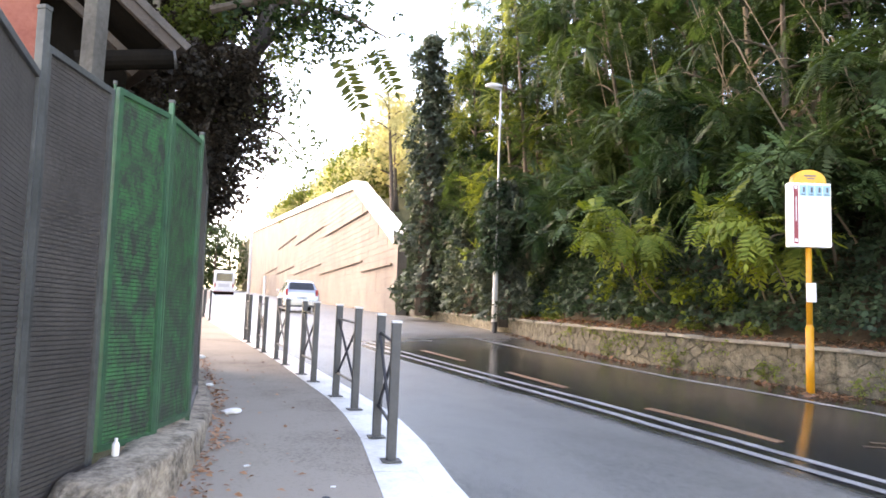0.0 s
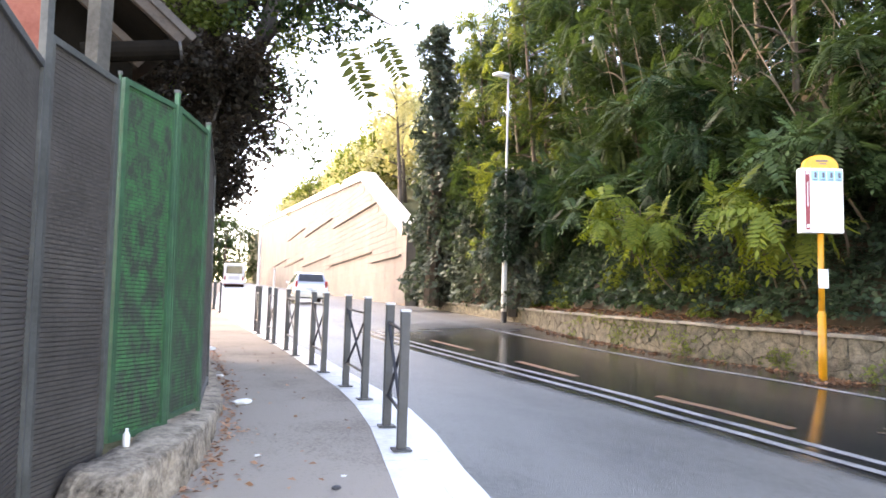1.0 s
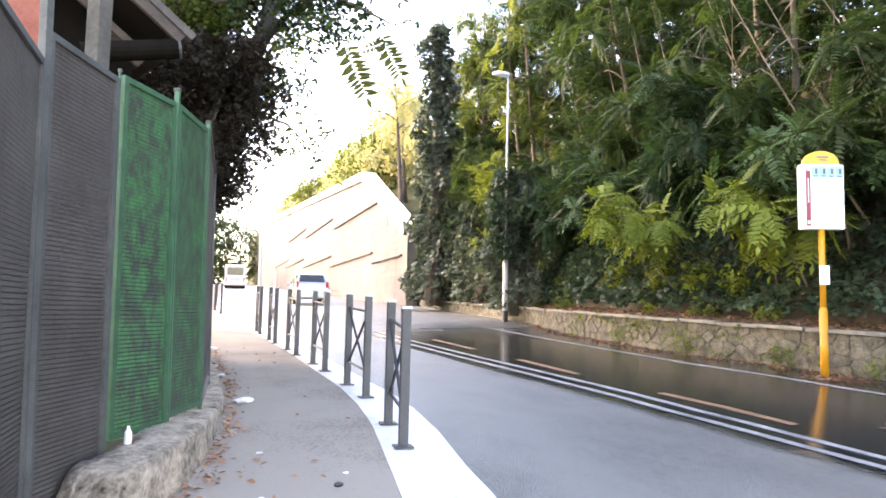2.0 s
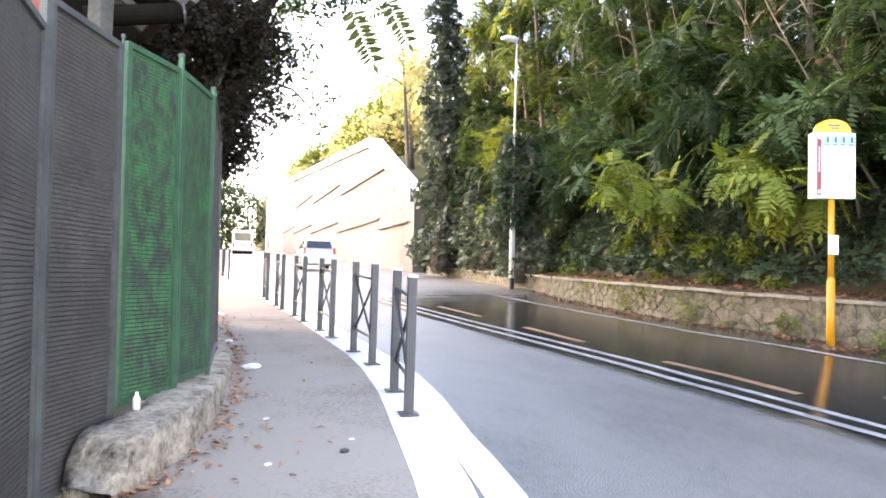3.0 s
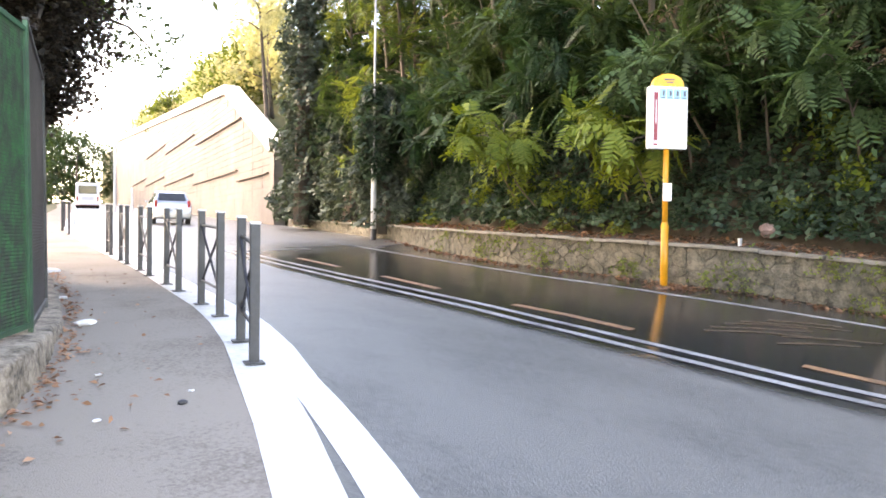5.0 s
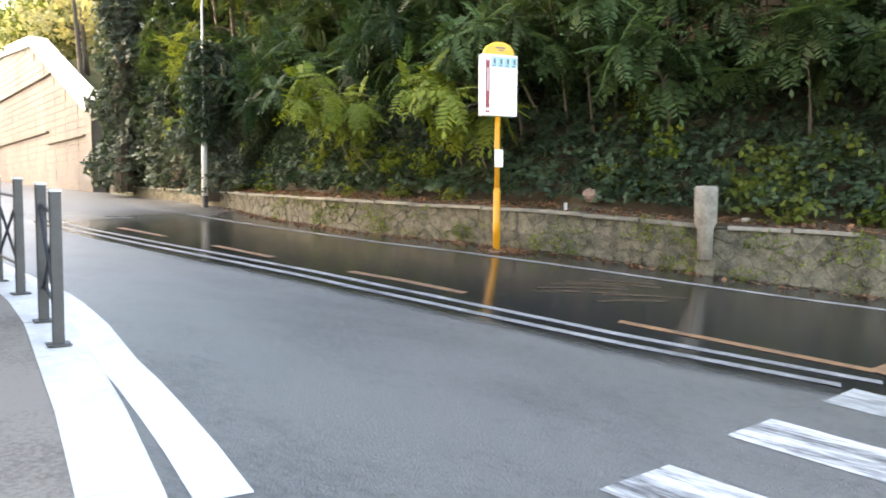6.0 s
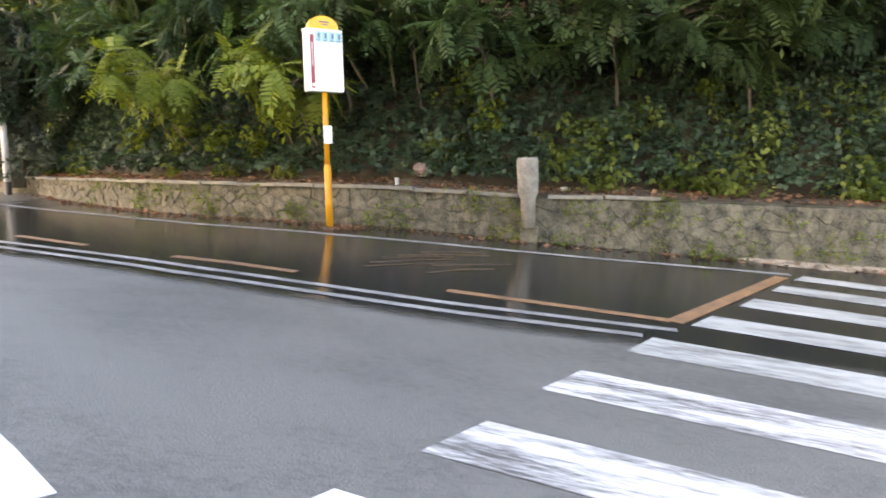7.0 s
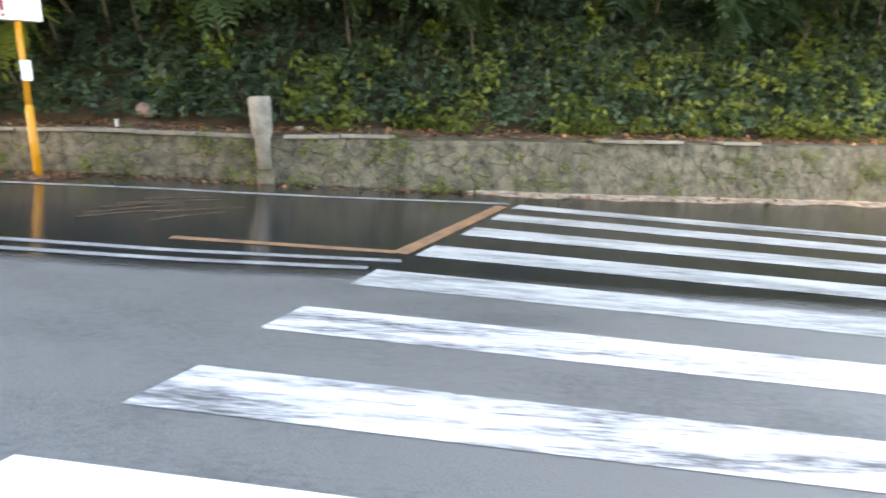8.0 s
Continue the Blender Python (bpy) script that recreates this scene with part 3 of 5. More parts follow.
def build_stone_wall():
    wall = thing("stone_wall", "low mossy rubble stone wall with flat coping", "stone wall", kind="structure")
    rows = []
    for y in steps(-24, 29, 0.5):
        x, t = wall_x(y) + 0.05, wall_top(y)
        g = ground_z(x, y)
        rows.append([(x, y, g - 0.2), (x, y, g + 0.3), (x, y, t - 0.07), (x + 0.32, y, t - 0.07), (x + 0.36, y, g - 0.2)])
    part("wall_core", sheet(rows), MORTAR, wall)
    rnd = random.Random(11)
    line = along(wall_x, -12, 28.5, 0.1)
    run = [0.0]
    for p, q in zip(line, line[1:]):
        run.append(run[-1] + (q[0] - p[0]).length)
    ys = [p[0].y for p in line]

    def spot(u, v, proud):
        y = float(np.interp(u, run, ys))
        x = wall_x(y)
        i = min(len(line) - 1, int(np.searchsorted(run, u)))
        out, g = -line[i][1], ground_z(x, y)
        return Vector((x + 0.05 + out.x * proud, y + out.y * proud, g + v * (wall_top(y) - 0.06 - g)))

    def clip(poly, a, b):
        """Keeps the side of the polygon that is nearer to a than to b."""
        mid, d, kept = (a + b) / 2, b - a, []
        for p, q in zip(poly, poly[1:] + poly[:1]):
            f, g = (p - mid).dot(d), (q - mid).dot(d)
            if f <= 0:
                kept.append(p)
            if f * g < 0:
                kept.append(p.lerp(q, f / (f - g)))
        return kept

    # rubble: irregular stones, each with its own outline, laid without courses
    tall, seeds = 0.74, []
    for i in range(int(run[-1] / 0.3)):
        for j in range(4):
            if rnd.random() < 0.9:
                seeds.append(Vector(((i + 0.5 * (j % 2) + rnd.uniform(-0.42, 0.42)) * 0.3, (j + 0.5 + rnd.uniform(-0.36, 0.36)) * tall / 4)))
    rest, made = bmesh.new(), 0
    for c in seeds:
        poly = [Vector(p) for p in ((c.x - 0.6, 0), (c.x + 0.6, 0), (c.x + 0.6, tall), (c.x - 0.6, tall))]
        for o in seeds:
            if o is not c and abs(o.x - c.x) < 0.8:
                poly = clip(poly, c, o)
        if len(poly) < 3 or not 0.3 < c.x < run[-1] - 0.3:
            continue
        heart = sum(poly, Vector((0, 0))) / len(poly)
        reach = sum((p - heart).length for p in poly) / len(poly)
        rim = [heart + (p - heart) * (1 - 0.0035 / reach) for p in poly]
        rim = [p.lerp(q, t) for p, q in zip(rim, rim[1:] + rim[:1]) for t in (0.22, 0.78)]
        proud, here = rnd.uniform(0.004, 0.022), spot(heart.x, heart.y / tall, 0)
        near = -8 < here.y < 9.5 and made < 300
        bm, at = (bmesh.new(), here) if near else (rest, Vector())
        rings = []
        for shrink, off in ((1.0, -0.04), (1.0, proud - 0.008), (0.88, proud)):
            rings.append([bm.verts.new(spot(h.x, h.y / tall, off + (rnd.uniform(-0.006, 0.006) if off == proud else 0)) - at) for h in [heart + (p - heart) * shrink for p in rim]])
        for p, q in zip(rings, rings[1:]):
            for i in range(len(rim)):
                bm.faces.new((p[i], q[i], q[(i + 1) % len(rim)], p[(i + 1) % len(rim)]))
        bm.faces.new(rings[-1][::-1])
        if near:
            part("wall_stone", bm, STONE, wall).location = here
            made += 1
    tagged(part("far_stone", rest, STONE, wall), kind="stuff")
    for a, b, length in ((1.9, 28.5, 0.85), (-20, 1.6, 0.8)):
        pts = along(wall_x, a, b, length)
        for (p, n, d), (q, m, e) in zip(pts, pts[1:]):
            if a < 0 and q.y < 0.2 and rnd.random() < 0.7:
                continue
            c = (p + q) / 2
            size, slope = (q - p).length, (wall_top(q.y) - wall_top(p.y)) / (q.y - p.y)
            turn = Matrix.Rotation(-math.atan2(d.x, d.y), 4, "Z") @ Matrix.Rotation(math.atan(slope) + rnd.uniform(-0.012, 0.012), 4, "X")
            part("coping_stone", box((0.42 + rnd.uniform(-0.04, 0.04), size * 0.985, 0.055), (c.x + 0.17, c.y, wall_top(c.y) - 0.03 + rnd.uniform(-0.012, 0.006)), turn, 0.014), COPING, wall)


def build_gutter():
    rows = []
    for y in steps(-9, -1.0, 0.08):
        w = 0.42 + 0.26 * noise.noise(Vector((0, y * 1.3, 2))) + 0.1 * noise.noise(Vector((3, y * 6, 2)))
        w *= min(1, (-0.9 - y) / 0.8)
        row = []
        for u, h in ((0, 0.004), (0.25, 0.02), (0.6, 0.025), (1, 0.045)):
            x = wall_x(y) + 0.06 - w * (1 - u)
            row.append((x, y, ground_z(x, y) + h + 0.008 * noise.noise(Vector((x * 9, y * 9, 0)))))
        rows.append(row)
    single("gutter", sheet(rows), CONCRETE, "broken pale concrete strip along the wall's foot", "gutter", "structure", smooth=True)


def build_brick_wall():
    """The tall retaining wall beyond the bend; s runs along it, away from the street's foot."""
    wall = thing("brick_wall", "tall pale brown brick retaining wall with stepped ledges", "retaining wall", kind="structure")
    foot, way = Vector((19.26, 29.3)), Vector((0.298, 0.9546))
    out = Vector((-way.y, way.x))

    def place(s, z, off=0.0):
        w = foot + way * s + out * off
        return (w.x, w.y, z)

    def top(s):
        return 5.5 + (s - 0.9) * 0.417 if s < 12.2 else 10.25 + (s - 12.2) * 0.075

    ss = [1.0, 1.6, 4, 8, 12.2] + list(np.arange(16, 110, 6))
    rows = []
    for s in ss:
        g = ground_z(*place(s, 0)[:2]) - 0.3
        t = top(s) - 0.1
        rows.append([place(s, g), place(s, t), place(s, t, -0.55), place(s, g, -0.55)])
    part("wall_core", sheet(rows), BRICK_GAP, wall)
    end = bmesh.new()
    end.faces.new([end.verts.new(p) for p in rows[0]])
    part("wall_end", end, BRICK, wall)
    # courses of brick, one long band each, stepped with the slope
    bm = bmesh.new()
    z = 1.6
    while z < 18:
        s = 1.0
        while s < 108:
            e = s + (2.2 if s < 40 else 6)
            low = ground_z(*place((s + e) / 2, 0)[:2]) - 0.2
            if z > low and z + 0.3 < top(s):
                a, b = z, z + 0.335
                f = [bm.verts.new(place(p, q, o)) for p, q, o in ((s, a, 0.02), (e - 0.02, a, 0.02), (e - 0.02, b, 0.02), (s, b, 0.02), (s, a, -0.1), (e - 0.02, a, -0.1), (e - 0.02, b, -0.1), (s, b, -0.1))]
                for q in ((0, 1, 2, 3), (3, 2, 6, 7), (1, 0, 4, 5), (1, 5, 6, 2), (0, 3, 7, 4)):
                    bm.faces.new([f[i] for i in q])
            s = e
        z += 0.36
    tagged(part("brick_course", bm, BRICK, wall), kind="stuff")
    for s0, s1, z in ((1.9, 8.9, 4.42), (8.9, 24.4, 5.05), (24.4, 41.5, 5.88), (41.5, 58, 6.75), (58, 75, 7.6), (8.0, 23.2, 7.95), (24.0, 40.5, 8.85), (41, 57, 9.8)):
        c = place((s0 + s1) / 2, z, 0.1)
        turn = Matrix.Rotation(-math.atan2(way.x, way.y), 4, "Z")
        part("ledge", box((0.14, s1 - s0, 0.06), c, turn, 0.015), LEDGE_DARK, wall)
    rows = [[place(s, top(s) - 0.25 + dz, off) for off, dz in ((0.2, 0), (0.2, 0.55), (-0.7, 0.55), (-0.7, 0))] for s in (1.3, 4, 8, 12.2, 20, 40, 70, 106)]
    part("coping", sheet(rows, close=True), LEDGE, wall, "thick pale coping")


build_ground(), build_road(), build_pavement(), build_kerb(), build_markings(), build_plinth(), build_bank(), build_stone_wall(), build_gutter(), build_brick_wall()


# ---- the fence and the house behind it ----
def build_fence():
    corners = [(-0.15, 1.35), (0.2, 2.3), (0.5, 3.25), (0.93, 3.83), (1.35, 4.24), (1.73, 4.82), (2.4, 6.75), (2.83, 8.2), (3.1, 9.4)]
    looks = ("grey", "grey", "grey", "green", "green", "grey", "grey", "grey")
    heights = (2.26, 2.3, 2.37, 2.35, 2.31, 2.31, 2.3, 2.3)
    slats = {}
    fence = thing("fence", "tall louvred steel fence, dark grey with patchy green panels", "fence")
    for a, b, tone, high in zip(corners, corners[1:], looks, heights):
        a, b = Vector(a), Vector(b)
        d = (b - a).normalized()
        wide, mid = (b - a).length, (a + b) / 2
        sunk = 0.3 if a.y < 2.9 else (0.26 if a.y < 3.4 else 0.0)
        rest = (0.34 if a.y < 4.5 else plinth_level(mid.y) + 0.06) - sunk
        foot = ground_z(mid.x, mid.y) + rest
        body, rim = (FENCE_GREEN, FRAME_GREEN) if tone == "green" else (FENCE_GREY, FENCE_FRAME)
        inner, tall = wide - 0.035, high - rest
        back = sheet([[(x, 0.01 + 0.002 * math.sin(x * 40 + z * 9), z) for x in np.linspace(-inner / 2, inner / 2, 9)] for z in np.linspace(0.04, tall * 0.97, 20)])
        panel = part("panel", back, BAR_DARK, fence, "dark grey louvred panel" if tone == "grey" else "patchy green louvred panel")
        panel.matrix_basis = Matrix.Translation((mid.x, mid.y, foot)) @ Matrix.Rotation(math.atan2(d.y, d.x), 4, "Z") @ Matrix.Rotation(-0.018, 4, "X")
        for z in (0.02, tall - 0.02):
            part("frame_rail", box((inner, 0.035, 0.035), (0, 0, z), bevel=0.004), rim, panel)
        for x in (-inner / 2 + 0.018, inner / 2 - 0.018):
            part("frame_stile", box((0.04, 0.036, tall - 0.02), (x, 0, tall / 2), bevel=0.004), rim, panel)
        n = int((tall - 0.08) / 0.0225)
        pitch = (tall - 0.085) / (n - 1)
        key = (round(inner, 3), tone)
        if key not in slats:
            slats[key] = finish(box((inner - 0.05, 0.003, 0.0188), turn=Matrix.Rotation(0.16, 4, "X")), "slat", body)
        for i in range(n):
            ob = new("slat", slats[key])
            ob.parent = panel
            ob.location = (0, 0, 0.045 + i * pitch)
    tops = (2.3, 2.3, 2.54, 2.37, 2.4, 2.33, 2.46, 2.38, 2.38)
    for i, ((x, y), tall) in enumerate(zip(corners, tops)):
        g = ground_z(x, y)
        thick = (0.03, 0.03, 0.042, 0.012, 0.03, 0.03, 0.03, 0.03, 0.03)[i]
        base = 0.1 if i < 3 else plinth_level(y) - 0.02
        post = part("post", box((thick, thick, tall - base), (0, 0, (tall + base) / 2 - 0.4), bevel=0.004), FENCE_FRAME if i < 3 or i > 5 else FRAME_GREEN, fence)
        post.matrix_basis = pose(x, y, g + 0.4, 0, -1.0, 0) @ Matrix.Rotation(math.radians(30 + 6 * i), 4, "Z")
        part("cap", box((thick + 0.006, thick + 0.006, 0.02), (0, 0, tall - 0.39), bevel=0.004), FENCE_FRAME, post)


def build_house():
    house = thing("house", "red rendered house with dark wooden eaves behind the fence", "house", pose(0, 0, 0))
    part("wall", box((4.75, 3.6, 4.6), (-1.63, 8.15, 2.3), bevel=0.02), RED_WALL, house)
    # dark sheet added where the space under the gable is only in shade
    part("gable_shade", box((0.8, 0.06, 1.5), (1.1, 6.55, 3.9), bevel=0.01), EAVES_SHADE, house)
    eave, down, back = Vector((1.68, 5.82, 3.78)), Vector((0.78, -0.1, -0.62)).normalized(), Vector((-0.08, 1, 0)).normalized()
    up = down.cross(back)
    up = up if up.z > 0 else -up
    turn = Matrix((down, back, up)).transposed().to_4x4()

    def slab(size, along_slope, behind, lift):
        return box(size, eave - down * along_slope + back * behind + up * lift, turn, 0.008)

    part("roof", slab((4.4, 5.0, 0.07), 2.1, 2.45, 0.1), TILE, house, "dark roof covering")
    part("barge_board", slab((4.4, 0.05, 0.09), 2.15, 0.0, 0.02), WOOD, house)
    part("barge_board", slab((4.3, 0.04, 0.07), 2.3, 0.35, -0.17), WOOD, house)
    part("soffit", slab((1.4, 4.8, 0.04), 0.75, 2.45, 0.0), EAVES_SHADE, house)
    for k in range(4):
        part("rafter", slab((1.5, 0.08, 0.12), 0.75, 0.7 + k * 1.1, -0.09), WOOD, house)
    drain = part("drain_pipe", rod((1.0, 6.02, 3.55), (1.72, 5.86, 3.7), 0.085, n=14), EAVES_SHADE, house, "dark round drain pipe")
    part("pipe_end", rod((1.72, 5.86, 3.7), (1.74, 5.856, 3.704), 0.09, n=14), PIPE, drain)


def build_pillar():
    x, y = 0.92, 4.75
    pillar = thing("pillar", "square lichened grey pillar behind the fence", "pillar", pose(x, y, ground_z(x, y) + 0.0, 0, 0, 35))
    part("shaft", box((0.11, 0.11, 4.6), (0, 0, 2.3), bevel=0.01), PILLAR, pillar)


build_fence(), build_house(), build_pillar()


# ---- street furniture ----
def barrier(a, b):
    a, b = Vector(a), Vector(b)
    mid = (a + b) / 2
    d = b - a
    wide = d.length
    rise = ground_z(b.x, b.y) - ground_z(a.x, a.y)
    ob = thing("pedestrian_barrier", "grey steel barrier of two posts with a dark cross", "barrier",
               Matrix.Translation((mid.x, mid.y, ground_z(mid.x, mid.y) + 0.128)) @ Matrix.Rotation(math.atan2(d.y, d.x), 4, "Z"), group="barriers along the kerb")
    tall = 0.93
    for s in (-1, 1):
        x, z = s * wide / 2, s * rise / 2
        post = part("post", box((0.056, 0.066, tall), (x, 0, z + tall / 2), bevel=0.01), POST_GREY, ob)
        part("cap", box((0.062, 0.072, 0.018), (x, 0, z + tall + 0.006), bevel=0.005), CAP_PALE, post)
        part("base_plate", box((0.13, 0.13, 0.012), (x, 0, z + 0.004), bevel=0.003), POST_GREY, post)
    ends = [(-wide / 2 + 0.03, -rise / 2), (wide / 2 - 0.03, rise / 2)]
    for h in (0.24, 0.79):
        part("rail", rod((ends[0][0], 0, ends[0][1] + h), (ends[1][0], 0, ends[1][1] + h), 0.013, n=8), BAR_DARK, ob)
    part("cross_bar", rod((ends[0][0], 0.008, ends[0][1] + 0.25), (ends[1][0], 0.008, ends[1][1] + 0.78), 0.012, n=8), BAR_DARK, ob)
    part("cross_bar", rod((ends[0][0], -0.008, ends[0][1] + 0.78), (ends[1][0], -0.008, ends[1][1] + 0.25), 0.012, n=8), BAR_DARK, ob)


for pair in (((2.8, 3.82), (3.06, 4.45)), ((3.48, 5.55), (3.7, 6.34)), ((4.0, 7.47), (4.19, 8.2)), ((4.45, 9.3), (4.67, 10.12)), ((4.93, 11.25), (5.12, 11.98)),
             ((5.46, 13.3), (5.66, 14.0)), ((7.45, 21.6), (7.78, 22.6)), ((8.1, 24.2), (8.4, 25.1)), ((9.1, 27.2), (9.45, 28.2))):
    barrier(*pair)


def bus_stop():
    x, y = 10.125, 4.755
    ob = thing("bus_stop_sign", "yellow bus stop pole with a white timetable box", "bus stop", Matrix.Translation((x, y, ground_z(x, y))) @ Matrix.Rotation(math.atan2(-0.6, 0.8), 4, "Z"))
    part("lower_pole", rod((0, 0, -0.02), (0, 0, 0.92), 0.054, n=18), ORANGE, ob, smooth=True)
    part("collar", rod((0, 0, 0.9), (0, 0, 0.96), 0.057, 0.041, n=18), ORANGE, ob)
    part("upper_pole", rod((0, 0, 0.95), (0, 0, 2.1), 0.04, n=18), ORANGE, ob, smooth=True)
    part("base_flange", rod((0, 0, -0.01), (0, 0, 0.025), 0.1, n=18), COPING, ob)
    sign = part("timetable_box", box((0.575, 0.14, 0.9), (0, 0, 2.48), bevel=0.012), WHITE, ob, "white enamelled timetable box")
    part("red_band", box((0.062, 0.006, 0.82), (-0.2, -0.072, 2.48)), RED, sign)
    for z in (2.86, 2.12):
        part("band_mark", box((0.04, 0.004, 0.045), (-0.2, -0.076, z)), GREY_INK, sign)
    part("band_bar", box((0.014, 0.004, 0.34), (-0.2, -0.076, 2.56)), GREY_INK, sign)
    for k in range(4):
        px = -0.1 + k * 0.108
        part("route_tile", box((0.1, 0.005, 0.155), (px, -0.0725, 2.82)), BLUE, sign)
        part("route_bar", box((0.03, 0.004, 0.075), (px + 0.01, -0.0765, 2.83)), INK, sign)
        part("route_bar", box((0.06, 0.004, 0.014), (px, -0.0765, 2.765)), INK, sign)
    for k in range(9):
        part("text_bar", box((0.09 + 0.03 * ((k * 7) % 3), 0.003, 0.01), (0.17, -0.0715, 2.68 - k * 0.045)), GREY_INK, sign)
    bm = bmesh.new()
    ring = [(0.235 * math.cos(a), 0.19 * math.sin(a) ** 0.8 if math.sin(a) > 0 else 0) for a in np.linspace(0, math.pi, 17)]
    rows = [[(px * f, dy, 2.93 + pz * f) for px, pz in ring] for dy, f in ((-0.07, 0.94), (-0.055, 1.0), (0.055, 1.0), (0.07, 0.94))]
    sheet(rows, bm)
    bm.verts.ensure_lookup_table()
    bm.faces.new([bm.verts[i] for i in range(17)])
    bm.faces.new([bm.verts[i] for i in range(67, 50, -1)])
    bm.normal_update()
    bmesh.ops.recalc_face_normals(bm, faces=bm.faces[:])
    dome = part("dome", bm, YELLOW, ob, "yellow rounded top")
    part("dome_bar", box((0.16, 0.004, 0.02), (0, -0.073, 3.03)), INK, dome)
    part("dome_bar", box((0.1, 0.004, 0.015), (0.01, -0.073, 2.99)), INK, dome)
    part("notice", box((0.13, 0.02, 0.26), (0, -0.06, 1.4), bevel=0.003), WHITE, ob, "small white paper notice")


def street_lamp():
    x, y = 14.88, 17.13
    g = ground_z(x, y)
    ob = thing("street_lamp", "slender grey street lamp rising from the ivy", "street lamp", pose(x, y, g))
    part("base", rod((0, 0, -0.05), (0, 0, 0.35), 0.095, n=14), BAR_DARK, ob, "dark lower sleeve")
    part("pole", tube([(0, 0, 2.2), (0, 0, 2.45), (0, 0, 7.85)], [0.05, 0.042, 0.028], 14), GALVANISED, ob, smooth=True)
    part("lower_pole", tube([(0, 0, 0.3), (0, 0, 2.35), (0, 0, 2.45)], [0.09, 0.085, 0.05], 14), LAMP_WHITE, ob, "pale painted lower pole", smooth=True)
    part("arm", rod((0, 0, 7.8), (-0.35, 0.28, 7.9), 0.035), GALVANISED, ob)
    bm = tube([(0.04, -0.03, 7.9), (-0.08, 0.06, 7.93), (-0.26, 0.2, 7.94), (-0.4, 0.32, 7.92)], [0.035, 0.07, 0.08, 0.04], 12)
    part("lamp_head", bm, LAMP_WHITE, ob, "white rounded lamp head", smooth=True)


def stone_bollard():
    x, y = 10.66, 1.82
    ob = thing("stone_bollard", "weathered pale stone bollard set in the wall", "bollard", pose(x, y, ground_z(x, y), 0, 0, 8))
    part("plinth_block", box((0.2, 0.26, 0.24), (0.09, 0, 0.11), bevel=0.03), STONE, ob)
    bm = tube([(0, 0, 0.22), (0, 0, 0.64), (0, 0, 0.72), (0, 0, 1.17), (0, 0, 1.22)], [0.1, 0.108, 0.148, 0.158, 0.142], 14)
    part("shaft", bm, BOLLARD, ob, smooth=True)


def far_post():
    x, y = 25.3, 64.8
    ob = thing("utility_pole", "thin pale pole at the end of the brick wall", "pole", pose(x, y, ground_z(x, y)))
    part("shaft", rod((0, 0, -0.1), (0, 0, 6.2), 0.13, 0.1, 12), LAMP_WHITE, ob)
    part("cap", rod((0, 0, 6.2), (0, 0, 6.28), 0.12, 0.05, 12), LAMP_WHITE, ob)
    x, y = 21.6, 52.0
    ob = thing("road_sign_post", "short white post before the brick wall", "post", pose(x, y, ground_z(x, y)))
    part("shaft", rod((0, 0, -0.1), (0, 0, 1.9), 0.08, 0.07, 12), LAMP_WHITE, ob)
    part("cap", rod((0, 0, 1.9), (0, 0, 1.95), 0.09, 0.05, 12), LAMP_WHITE, ob)


bus_stop(), street_lamp(), stone_bollard(), far_post()


# ---- vehicles ----
def wheel(parent, x, y, r, w):
    tyre = part("wheel", rod((x, y - w / 2, r), (x, y + w / 2, r), r, n=22), RUBBER, parent)
    side = 1 if y > 0 else -1
    part("rim", rod((x, y + side * (w / 2 - 0.01), r), (x, y + side * (w / 2 + 0.012), r), r * 0.66, n=18), SILVER, tyre)
    part("hub", rod((x, y + side * w / 2, r), (x, y + side * (w / 2 + 0.03), r), r * 0.18, n=10), RUBBER, tyre)


